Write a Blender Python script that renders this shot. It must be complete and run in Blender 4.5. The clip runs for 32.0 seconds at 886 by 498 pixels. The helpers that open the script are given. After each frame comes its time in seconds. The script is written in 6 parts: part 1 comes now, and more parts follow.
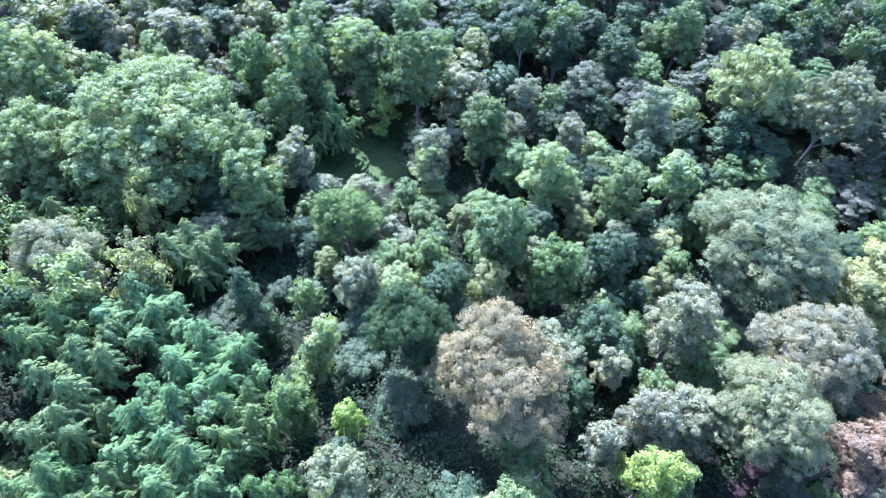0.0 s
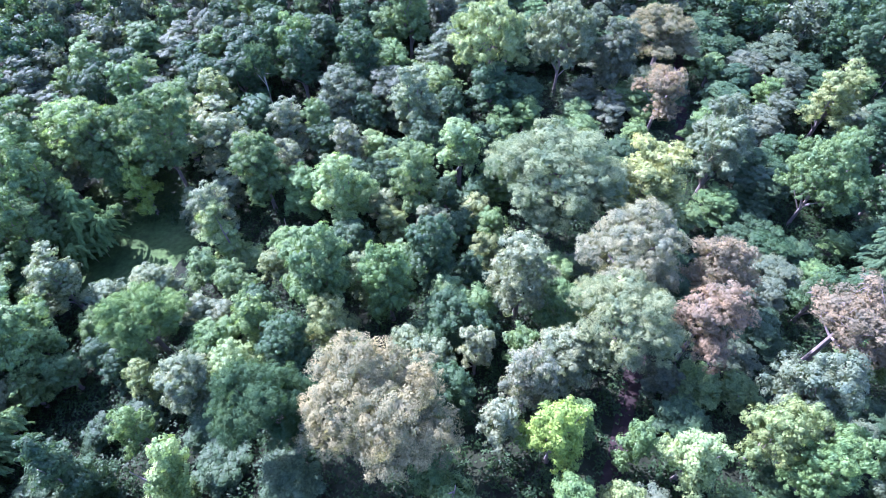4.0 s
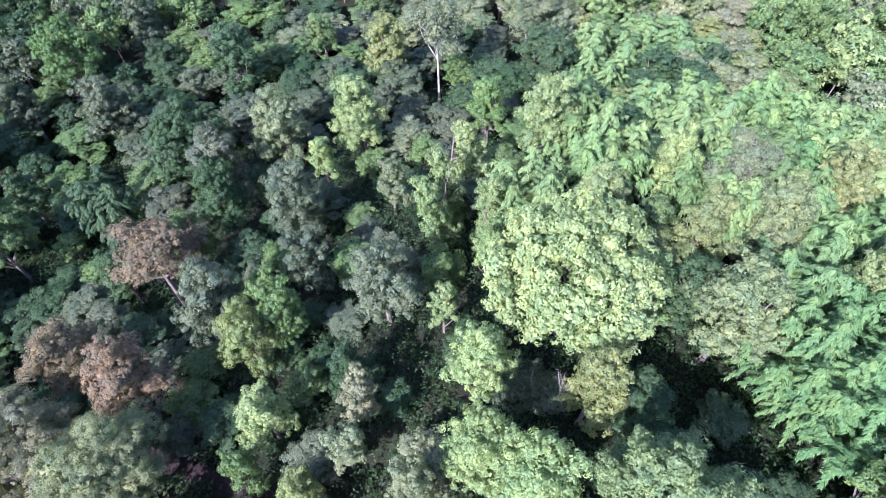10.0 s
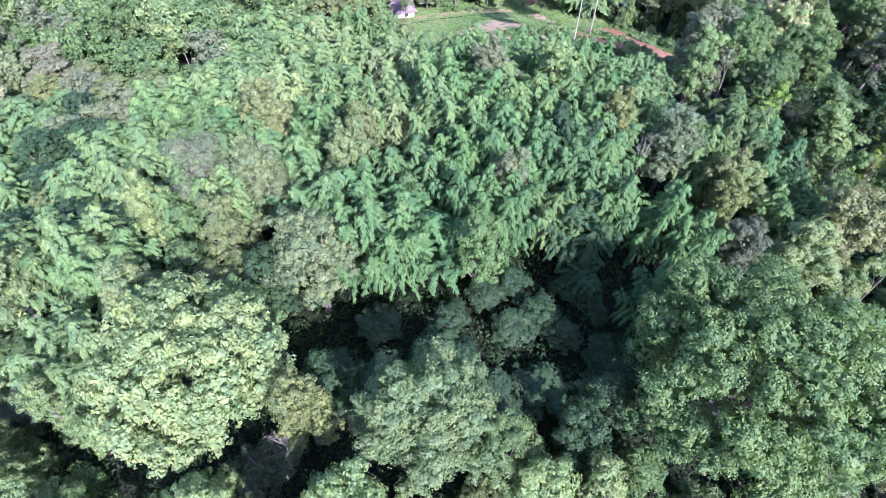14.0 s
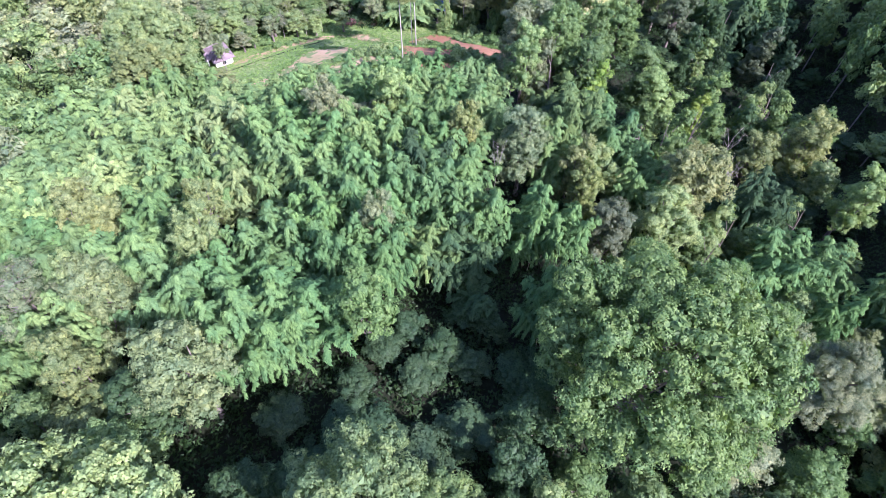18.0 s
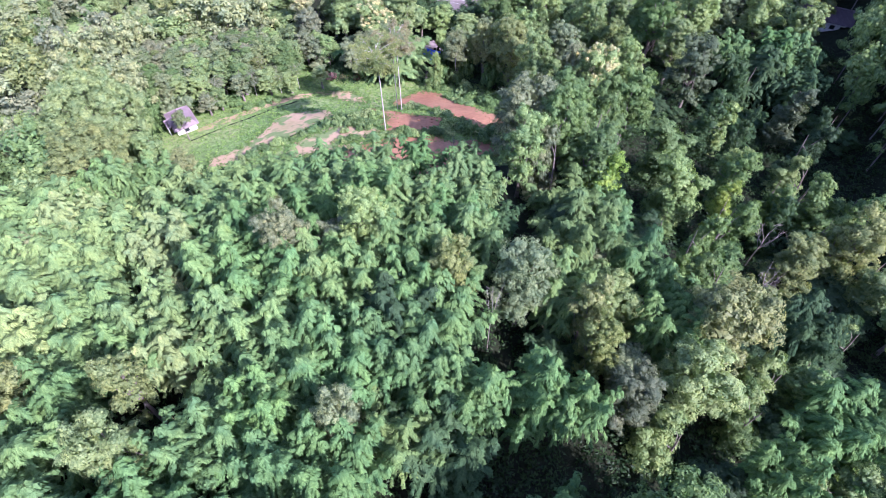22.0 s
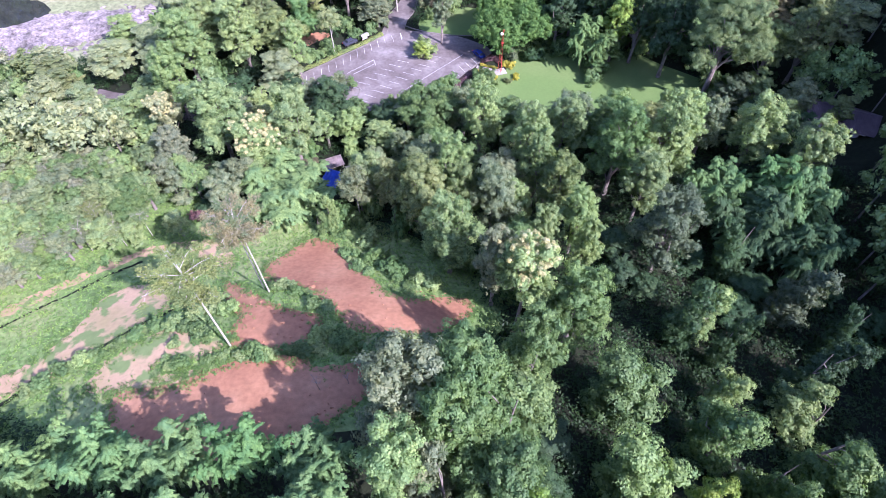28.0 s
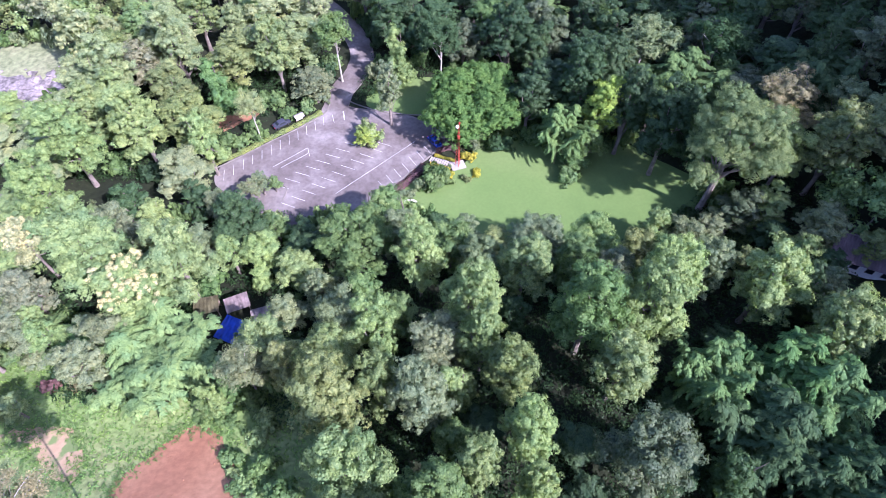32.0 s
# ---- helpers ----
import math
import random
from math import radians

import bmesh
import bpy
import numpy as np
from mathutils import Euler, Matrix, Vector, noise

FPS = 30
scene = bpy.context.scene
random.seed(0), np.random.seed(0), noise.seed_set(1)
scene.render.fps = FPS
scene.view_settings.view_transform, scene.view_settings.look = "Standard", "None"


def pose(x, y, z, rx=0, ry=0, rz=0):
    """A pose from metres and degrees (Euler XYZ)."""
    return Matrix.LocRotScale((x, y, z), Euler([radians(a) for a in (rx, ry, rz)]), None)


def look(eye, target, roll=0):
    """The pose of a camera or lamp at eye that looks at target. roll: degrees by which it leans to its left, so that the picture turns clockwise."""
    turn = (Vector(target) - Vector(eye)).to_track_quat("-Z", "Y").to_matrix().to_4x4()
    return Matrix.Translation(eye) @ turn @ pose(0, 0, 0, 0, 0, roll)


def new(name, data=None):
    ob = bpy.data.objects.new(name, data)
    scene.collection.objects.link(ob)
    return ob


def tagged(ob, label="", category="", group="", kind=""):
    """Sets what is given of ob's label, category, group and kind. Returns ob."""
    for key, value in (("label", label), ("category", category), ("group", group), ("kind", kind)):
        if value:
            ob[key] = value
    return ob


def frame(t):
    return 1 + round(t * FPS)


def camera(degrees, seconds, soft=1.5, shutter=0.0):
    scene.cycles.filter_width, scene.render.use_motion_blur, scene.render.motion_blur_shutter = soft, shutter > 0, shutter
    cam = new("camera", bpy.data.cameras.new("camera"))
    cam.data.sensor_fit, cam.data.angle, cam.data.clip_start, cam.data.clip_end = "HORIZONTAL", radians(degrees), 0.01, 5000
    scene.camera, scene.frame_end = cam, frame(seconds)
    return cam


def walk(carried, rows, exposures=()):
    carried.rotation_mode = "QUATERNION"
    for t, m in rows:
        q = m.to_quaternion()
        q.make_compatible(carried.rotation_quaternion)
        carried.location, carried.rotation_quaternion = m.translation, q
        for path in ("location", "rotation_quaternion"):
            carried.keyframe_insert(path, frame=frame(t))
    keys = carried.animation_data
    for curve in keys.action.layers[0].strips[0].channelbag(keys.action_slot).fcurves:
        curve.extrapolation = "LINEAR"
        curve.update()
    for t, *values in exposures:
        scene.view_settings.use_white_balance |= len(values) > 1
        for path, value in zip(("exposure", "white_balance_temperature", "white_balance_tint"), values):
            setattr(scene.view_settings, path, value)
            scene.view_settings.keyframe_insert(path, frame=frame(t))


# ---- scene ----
cam = camera(74.94, 32.0, soft=0.7)

# seconds, place, heading, tilt, lean
rows = [
    (0, pose(3.94, -2.52, 106.54, 34.65, 0, 208.22) @ pose(0, 0, 0, 0, 0, -0.26)),
    (0.5, pose(3.81, -2.99, 106.07, 34.89, 0, 208.38) @ pose(0, 0, 0, 0, 0, -0.45)),
    (1, pose(3.69, -3.51, 105.57, 35.15, 0, 208.27) @ pose(0, 0, 0, 0, 0, -0.37)),
    (1.5, pose(3.49, -4.07, 104.98, 35.47, 0, 204.41) @ pose(0, 0, 0, 0, 0, -0.30)),
    (2, pose(3.40, -4.40, 104.61, 35.60, 0, 199.80) @ pose(0, 0, 0, 0, 0, -0.25)),
    (2.5, pose(3.36, -4.57, 104.48, 35.59, 0, 195.30) @ pose(0, 0, 0, 0, 0, -0.38)),
    (4.5, pose(2.89, -7.10, 101.80, 35.84, 0, 173.93) @ pose(0, 0, 0, 0, 0, -0.73)),
    (5, pose(2.83, -7.30, 101.59, 35.85, 0, 167.24) @ pose(0, 0, 0, 0, 0, -0.57)),
    (5.5, pose(2.81, -7.33, 101.56, 35.93, 0, 160.23) @ pose(0, 0, 0, 0, 0, -0.52)),
    (6, pose(2.80, -7.31, 101.58, 35.96, 0, 152.72) @ pose(0, 0, 0, 0, 0, -0.37)),
    (6.5, pose(2.78, -7.37, 101.52, 36.04, 0, 144.95) @ pose(0, 0, 0, 0, 0, -0.22)),
    (7, pose(2.81, -7.25, 101.64, 36.13, 0, 136.93) @ pose(0, 0, 0, 0, 0, -0.15)),
    (7.5, pose(2.83, -7.19, 101.72, 36.31, 0, 128.33) @ pose(0, 0, 0, 0, 0, -0.01)),
    (8, pose(2.84, -7.15, 101.77, 36.50, 0, 119.32) @ pose(0, 0, 0, 0, 0, 0.09)),
    (8.5, pose(2.86, -7.02, 101.91, 36.64, 0, 109.99) @ pose(0, 0, 0, 0, 0, 0.06)),
    (9, pose(2.22, -7.13, 102.39, 36.16, 0, 100.64) @ pose(0, 0, 0, 0, 0, 0.10)),
    (9.5, pose(1.84, -6.61, 102.86, 35.91, 0, 92.22) @ pose(0, 0, 0, 0, 0, -0.28)),
    (10, pose(1.26, -5.92, 103.17, 35.55, 0, 84.22) @ pose(0, 0, 0, 0, 0, -0.69)),
    (10.5, pose(0.88, -5.77, 103.62, 35.30, 0, 75.60) @ pose(0, 0, 0, 0, 0, -0.42)),
    (11, pose(0.70, -5.57, 103.77, 35.34, 0, 67.08) @ pose(0, 0, 0, 0, 0, -0.20)),
    (11.5, pose(0.68, -5.08, 104.08, 35.28, 0, 59.10) @ pose(0, 0, 0, 0, 0, -0.41)),
    (12, pose(0.59, -4.37, 104.52, 35.01, 0, 51.04) @ pose(0, 0, 0, 0, 0, -0.70)),
    (12.5, pose(0.44, -4.08, 104.95, 34.83, 0, 42.54) @ pose(0, 0, 0, 0, 0, -0.56)),
    (13, pose(0.24, -4.08, 104.96, 34.98, 0, 33.56) @ pose(0, 0, 0, 0, 0, -0.13)),
    (13.5, pose(0.20, -4.02, 105.14, 35.10, 0, 25.03) @ pose(0, 0, 0, 0, 0, 0.04)),
    (14, pose(0.18, -4.02, 105.19, 35.30, 0, 16.47) @ pose(0, 0, 0, 0, 0, 0.16)),
    (14.5, pose(0.05, -3.96, 105.28, 35.44, 0, 7.96) @ pose(0, 0, 0, 0, 0, 0.39)),
    (15, pose(0.13, -4.05, 105.43, 35.63, 0, 0.05) @ pose(0, 0, 0, 0, 0, 0.38)),
    (15.5, pose(0.02, -3.97, 105.57, 35.67, 0, -1.68) @ pose(0, 0, 0, 0, 0, 0.44)),
    (17.5, pose(0.00, 0.01, 105.29, 36.15, 0, -2.38) @ pose(0, 0, 0, 0, 0, 0.42)),
    (18, pose(0.12, 2.15, 105.21, 36.16, 0, -2.78) @ pose(0, 0, 0, 0, 0, 0.48)),
    (18.5, pose(0.40, 4.59, 105.08, 36.19, 0, -3.31) @ pose(0, 0, 0, 0, 0, 0.34)),
    (19, pose(0.81, 7.29, 104.86, 36.29, 0, -3.77) @ pose(0, 0, 0, 0, 0, 0.25)),
    (19.5, pose(1.20, 10.22, 104.71, 36.38, 0, -3.81) @ pose(0, 0, 0, 0, 0, 0.18)),
    (20, pose(1.64, 13.49, 104.45, 36.42, 0, -3.62) @ pose(0, 0, 0, 0, 0, 0.11)),
    (20.5, pose(2.09, 16.73, 104.31, 36.38, 0, -3.34) @ pose(0, 0, 0, 0, 0, 0.01)),
    (21, pose(2.42, 20.31, 104.20, 36.35, 0, -3.18) @ pose(0, 0, 0, 0, 0, 0.07)),
    (21.5, pose(2.80, 24.05, 103.81, 36.42, 0, -3.07) @ pose(0, 0, 0, 0, 0, 0.11)),
    (22, pose(3.53, 28.04, 103.48, 36.44, 0, -2.72) @ pose(0, 0, 0, 0, 0, -0.13)),
    (22.5, pose(4.32, 32.27, 103.19, 36.40, 0, -2.51) @ pose(0, 0, 0, 0, 0, -0.34)),
    (23, pose(5.36, 36.59, 102.91, 36.34, 0, -2.42) @ pose(0, 0, 0, 0, 0, -0.57)),
    (23.5, pose(6.60, 41.04, 102.66, 36.16, 0, -2.38) @ pose(0, 0, 0, 0, 0, -0.66)),
    (24, pose(7.98, 45.59, 102.14, 36.04, 0, -2.55) @ pose(0, 0, 0, 0, 0, -0.64)),
    (24.5, pose(9.61, 50.02, 101.58, 35.99, 0, -2.90) @ pose(0, 0, 0, 0, 0, -0.58)),
    (25, pose(11.42, 54.46, 101.03, 35.91, 0, -3.45) @ pose(0, 0, 0, 0, 0, -0.44)),
    (25.5, pose(13.83, 58.79, 100.80, 35.76, 0, -3.36) @ pose(0, 0, 0, 0, 0, -0.54)),
    (27.5, pose(21.84, 76.01, 98.37, 35.91, 0, -4.00) @ pose(0, 0, 0, 0, 0, -0.14)),
    (28, pose(24.60, 80.46, 97.51, 36.04, 0, -3.89) @ pose(0, 0, 0, 0, 0, -0.17)),
    (28.5, pose(27.51, 84.93, 96.91, 36.09, 0, -3.78) @ pose(0, 0, 0, 0, 0, -0.27)),
    (29, pose(30.27, 89.52, 96.41, 36.05, 0, -3.26) @ pose(0, 0, 0, 0, 0, -0.29)),
    (29.5, pose(32.64, 94.38, 96.04, 35.94, 0, -2.88) @ pose(0, 0, 0, 0, 0, -0.36)),
    (30, pose(34.72, 99.41, 95.81, 35.78, 0, -2.73) @ pose(0, 0, 0, 0, 0, -0.32)),
    (30.5, pose(36.58, 104.36, 95.41, 35.68, 0, -2.70) @ pose(0, 0, 0, 0, 0, -0.32)),
    (31, pose(37.97, 109.30, 94.80, 35.68, 0, -2.93) @ pose(0, 0, 0, 0, 0, -0.20)),
    (31.5, pose(39.09, 114.18, 94.17, 35.70, 0, -3.21) @ pose(0, 0, 0, 0, 0, -0.18)),
    (32, pose(39.94, 119.06, 93.79, 35.63, 0, -3.47) @ pose(0, 0, 0, 0, 0, -0.09)),
]
walk(cam, rows, exposures=[(0, 2.62, 4920, 45), (6, 2.64, 5000, 48), (8, 2.22, 5180, 46), (9.5, 1.88, 5380, 43), (12, 1.7, 5220, 44), (15, 1.67, 5250, 45), (18, 1.74, 5520, 42), (22, 1.7, 5450, 45), (25, 1.7, 5400, 44), (28, 1.71, 5420, 45), (32, 1.75, 5430, 43)])

# ---- light ----
SUN_AZ, SUN_EL = radians(-44), radians(42)
to_sun = Vector((math.cos(SUN_AZ) * math.cos(SUN_EL), math.sin(SUN_AZ) * math.cos(SUN_EL), math.sin(SUN_EL)))
world = bpy.data.worlds.new("sky")
scene.world = world
world.use_nodes = True
wn = world.node_tree
sky = wn.nodes.new("ShaderNodeTexSky")
sky.sky_type = "NISHITA"
sky.sun_disc = False
sky.sun_elevation = SUN_EL
sky.sun_rotation = radians(90) - SUN_AZ
wn.links.new(sky.outputs[0], wn.nodes["Background"].inputs[0])
wn.nodes["Background"].inputs[1].default_value = 0.15
sun = new("sun", bpy.data.lights.new("sun", "SUN"))
sun.data.energy, sun.data.angle, sun.data.color = 4.6, radians(0.55), (1.0, 0.95, 0.86)
sun.matrix_world = look((0, 0, 400), Vector((0, 0, 400)) - to_sun)


# ---- materials ----
def material(name):
    m = bpy.data.materials.new(name)
    m.use_nodes = True
    nt = m.node_tree
    return m, nt, nt.nodes["Principled BSDF"]


def noise_node(nt, scale, detail=4.0, coord="Object"):
    tc = nt.nodes.new("ShaderNodeTexCoord")
    n = nt.nodes.new("ShaderNodeTexNoise")
    n.inputs["Scale"].default_value = scale
    n.inputs["Detail"].default_value = detail
    nt.links.new(tc.outputs[coord], n.inputs["Vector"])
    return n


def ramp(nt, source, *stops):
    r = nt.nodes.new("ShaderNodeValToRGB")
    while len(r.color_ramp.elements) < len(stops):
        r.color_ramp.elements.new(0.5)
    for e, (p, c) in zip(r.color_ramp.elements, stops):
        e.position, e.color = p, (*c, 1)
    nt.links.new(source, r.inputs[0])
    return r


def mix(nt, kind, fac, a, b):
    m = nt.nodes.new("ShaderNodeMix")
    m.data_type, m.blend_type = "RGBA", kind
    for socket, v in ((m.inputs[0], fac), (m.inputs[6], a), (m.inputs[7], b)):
        if isinstance(v, (int, float)):
            socket.default_value = v
        elif isinstance(v, tuple):
            socket.default_value = (*v, 1)
        else:
            nt.links.new(v, socket)
    return m.outputs[2]


def bump(nt, shader, height, strength, distance):
    b = nt.nodes.new("ShaderNodeBump")
    b.inputs["Strength"].default_value, b.inputs["Distance"].default_value = strength, distance
    nt.links.new(height, b.inputs["Height"])
    nt.links.new(b.outputs[0], shader.inputs["Normal"])


def plain(name, colour, rough=0.7, metal=0.0, vary=0.25, scale=2.0, relief=0.0):
    """A surface of one colour with two sizes of mottling."""
    m, nt, p = material(name)
    a, b = noise_node(nt, scale), noise_node(nt, scale * 9, 6)
    lo, hi = tuple(c * (1 - vary) for c in colour), tuple(min(1, c * (1 + vary)) for c in colour)
    c1 = ramp(nt, a.outputs[0], (0.3, lo), (0.7, hi)).outputs[0]
    g = ramp(nt, b.outputs[0], (0.25, (1 - vary,) * 3), (0.75, (1, 1, 1))).outputs[0]
    nt.links.new(mix(nt, "MULTIPLY", 1.0, c1, g), p.inputs["Base Color"])
    p.inputs["Roughness"].default_value, p.inputs["Metallic"].default_value = rough, metal
    if relief:
        bump(nt, p, b.outputs[0], 0.6, relief)
    return m


def leaf_material(name, gloss=0.42, through_light=0.32, spread=0.5, shine=0.16):
    """Foliage: the plant's own tint, varied leaf by leaf, and patch by patch over the crown."""
    m, nt, p = material(name)
    info, geo = nt.nodes.new("ShaderNodeObjectInfo"), nt.nodes.new("ShaderNodeNewGeometry")
    per_leaf = ramp(nt, geo.outputs["Random Per Island"], (0.0, (1 - spread, 1 - 0.9 * spread, 1 - spread)), (0.55, (1, 1, 1)),
                    (1.0, (1 + spread * 0.8, 1 + spread * 0.55, 1 + spread * 0.4)))
    patch = noise_node(nt, 0.45, 3)
    tone = ramp(nt, patch.outputs[0], (0.3, (0.72, 0.82, 0.86)), (0.7, (1.22, 1.12, 0.95)))
    c = mix(nt, "MULTIPLY", 1.0, mix(nt, "MULTIPLY", 1.0, info.outputs["Color"], per_leaf.outputs[0]), tone.outputs[0])
    nt.links.new(c, p.inputs["Base Color"])
    p.inputs["Roughness"].default_value = gloss
    p.inputs["Specular IOR Level"].default_value = shine
    t = nt.nodes.new("ShaderNodeBsdfTranslucent")
    nt.links.new(mix(nt, "MULTIPLY", 1.0, c, (1.35, 1.45, 0.75)), t.inputs[0])
    s = nt.nodes.new("ShaderNodeMixShader")
    s.inputs[0].default_value = through_light
    nt.links.new(p.outputs[0], s.inputs[1])
    nt.links.new(t.outputs[0], s.inputs[2])
    nt.links.new(s.outputs[0], nt.nodes["Material Output"].inputs[0])
    return m


LEAF = leaf_material("leaf", 0.55, 0.36, 0.42, 0.2)
LEAF_FINE = leaf_material("fine_leaf", 0.8, 0.38, 0.36, 0.08)
LEAF_BAMBOO = leaf_material("bamboo_leaf", 0.65, 0.25, 0.32, 0.1)
BARK = plain("bark", (0.2, 0.17, 0.14), 0.9, vary=0.4, scale=1.5, relief=0.03)
BARK_PALE = plain("pale_bark", (0.40, 0.37, 0.31), 0.85, vary=0.3, scale=1.2, relief=0.02)
BARK_DEAD = plain("dead_wood", (0.26, 0.235, 0.20), 0.9, vary=0.3, scale=1.2, relief=0.02)
CULM = plain("bamboo_culm", (0.16, 0.17, 0.07), 0.6, vary=0.3, scale=1.0)


def ground_material(name, lo, mid, hi, scale, fine, relief, even=0.55, weeds=None):
    m, nt, p = material(name)
    a, b, c = noise_node(nt, scale, 5), noise_node(nt, fine, 6), noise_node(nt, fine * 4, 4)
    base = ramp(nt, a.outputs[0], (0.3, lo), (0.5, mid), (0.72, hi)).outputs[0]
    grain = ramp(nt, b.outputs[0], (0.28, (even,) * 3), (0.7, (1.7 - even,) * 3 if even > 0.55 else (1.15,) * 3)).outputs[0]
    if weeds:  # thin weedy patches
        w = ramp(nt, noise_node(nt, 0.32, 7).outputs[0], (weeds - 0.03, (0, 0, 0)), (weeds + 0.05, (1, 1, 1))).outputs[0]
        base = mix(nt, "MIX", w, base, (0.15, 0.205, 0.07))
    nt.links.new(mix(nt, "MULTIPLY", 1.0, base, grain), p.inputs["Base Color"])
    p.inputs["Roughness"].default_value = 0.95
    p.inputs["Specular IOR Level"].default_value = 0.2
    bump(nt, p, c.outputs[0], 0.7, relief)
    return m


# floor kept near black: the canopy's shade is put into its colour
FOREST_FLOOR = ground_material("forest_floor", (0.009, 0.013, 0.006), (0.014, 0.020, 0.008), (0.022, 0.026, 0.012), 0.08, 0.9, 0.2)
MEADOW = ground_material("meadow", (0.105, 0.175, 0.05), (0.155, 0.235, 0.07), (0.225, 0.265, 0.098), 0.07, 1.1, 0.12)
LAWN = ground_material("lawn", (0.092, 0.158, 0.042), (0.105, 0.172, 0.047), (0.125, 0.185, 0.058), 0.06, 1.6, 0.03, 0.8)
RED_DIRT = ground_material("red_dirt", (0.25, 0.118, 0.064), (0.298, 0.150, 0.081), (0.345, 0.192, 0.108), 0.13, 1.3, 0.05, 0.72, 0.7)
PALE_DIRT = ground_material("pale_dirt", (0.30, 0.245, 0.115), (0.385, 0.27, 0.155), (0.43, 0.305, 0.185), 0.16, 1.1, 0.05, 0.78, 0.54)
# reddish earth, darkened so that tree shade is part of its colour
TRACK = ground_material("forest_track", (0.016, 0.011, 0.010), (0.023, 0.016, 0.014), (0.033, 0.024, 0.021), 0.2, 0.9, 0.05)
ASPHALT = ground_material("asphalt", (0.088, 0.074, 0.066), (0.142, 0.124, 0.112), (0.235, 0.215, 0.2), 0.14, 1.2, 0.01, 0.7)
ROCK = ground_material("rock", (0.08, 0.075, 0.065), (0.21, 0.185, 0.175), (0.34, 0.30, 0.285), 0.3, 1.2, 0.3)
# darker copy of the meadow, with tree shade put into the green
PAINTED_SHADE_GRASS = ground_material("painted_shade_grass", (0.03, 0.06, 0.015), (0.05, 0.09, 0.022), (0.07, 0.10, 0.03), 0.1, 1.0, 0.12)
PALE_GRASS = ground_material("pale_grass", (0.15, 0.17, 0.08), (0.19, 0.22, 0.11), (0.26, 0.26, 0.15), 0.06, 0.8, 0.1)
WATER = plain("river_water", (0.03, 0.035, 0.03), 0.08, vary=0.3, scale=0.3)
WHITE_PAINT = plain("road_paint", (0.44, 0.44, 0.43), 0.75, vary=0.35, scale=0.9)
KERB = plain("weathered_kerb", (0.17, 0.155, 0.13), 0.9, vary=0.25, scale=0.8, relief=0.01)
CONCRETE = plain("concrete", (0.30, 0.28, 0.25), 0.9, vary=0.2, scale=0.8, relief=0.01)
RED_PAINT = plain("red_paint", (0.42, 0.07, 0.04), 0.5, vary=0.2, scale=1.5)
PINK_ROOF = plain("pink_roof", (0.35, 0.27, 0.28), 0.65, vary=0.15, scale=0.7)
PURPLE_ROOF = plain("purple_roof", (0.17, 0.125, 0.135), 0.55, vary=0.25, scale=0.6)
WHITE_WALL = plain("white_wall", (0.72, 0.70, 0.66), 0.85, vary=0.1, scale=0.6)
TARP = plain("blue_tarp", (0.03, 0.10, 0.55), 0.4, vary=0.25, scale=0.8, relief=0.05)
TIN = plain("rusty_tin", (0.34, 0.27, 0.25), 0.6, vary=0.35, scale=0.9)
OLIVE_SHEET = plain("olive_sheet", (0.14, 0.13, 0.06), 0.7, vary=0.35, scale=0.9)
CAR_BLUE = plain("blue_car_paint", (0.015, 0.03, 0.16), 0.25, vary=0.05, scale=2)
CAR_GREY = plain("dark_car_paint", (0.04, 0.045, 0.06), 0.25, vary=0.05, scale=2)
GLASS = plain("dark_glass", (0.02, 0.025, 0.03), 0.08, vary=0.05, scale=2)
RUBBER = plain("rubber", (0.02, 0.02, 0.02), 0.85, vary=0.2, scale=4)
CHROME = plain("steel", (0.55, 0.55, 0.56), 0.3, 1.0, vary=0.1, scale=4)
TIMBER = plain("weathered_timber", (0.28, 0.22, 0.16), 0.85, vary=0.3, scale=2)
LAMP_RED = plain("red_plastic", (0.35, 0.02, 0.02), 0.3, vary=0.1, scale=3)


# ---- ground ----
from mathutils.geometry import delaunay_2d_cdt


def smooth(v):
    v = min(1.0, max(0.0, v))
    return v * v * (3 - 2 * v)


def ground_z(x, y):
    """The lie of the land: a wooded hill that falls to a clearing and on to a level car park."""
    hill = 32 * math.exp(-((x + 15) ** 2 / 7200 + (y - 25) ** 2 / 6050))
    # unseen high ground added out of view to cast shade from the east
    ridge = 34 * smooth((x - 78 - 0.45 * (y - 80)) / 54) * smooth((y + 40) / 80)
    shade_peak = 78 * math.exp(-((x - 194) ** 2 + (y - 198) ** 2) / 2050)
    terrace = 8.5 * smooth((152 - y) / 30) * smooth((y - 45) / 45) * math.exp(-((x - 5) / 42) ** 2)
    return hill + ridge + shade_peak + terrace + 5 * smooth((188 - y) / 45) + 6 * smooth((x - 85) / 60) - 2.5 * smooth((-40 - x) / 40) * smooth((y - 190) / 30)


def mesh_object(name, verts, faces, mat, parent=None, flat=True):
    me = bpy.data.meshes.new(name)
    me.from_pydata([tuple(v) for v in verts], [], faces)
    me.materials.append(mat)
    if not flat:
        me.polygons.foreach_set("use_smooth", [True] * len(me.polygons))
    me.update()
    ob = new(name, me)
    ob.parent = parent
    return ob


def part(name, bm, mat, parent, label=""):
    me = bpy.data.meshes.new(name)
    bm.to_mesh(me)
    bm.free()
    me.materials.append(mat)
    ob = new(name, me)
    ob.parent = parent
    return tagged(ob, label)


def axis_steps():
    inner = [i * 2.5 for i in range(-112, 153)]
    return [-3000, -1800, -1000, -600, -400] + inner + [500, 700, 1100, 1900, 3000]


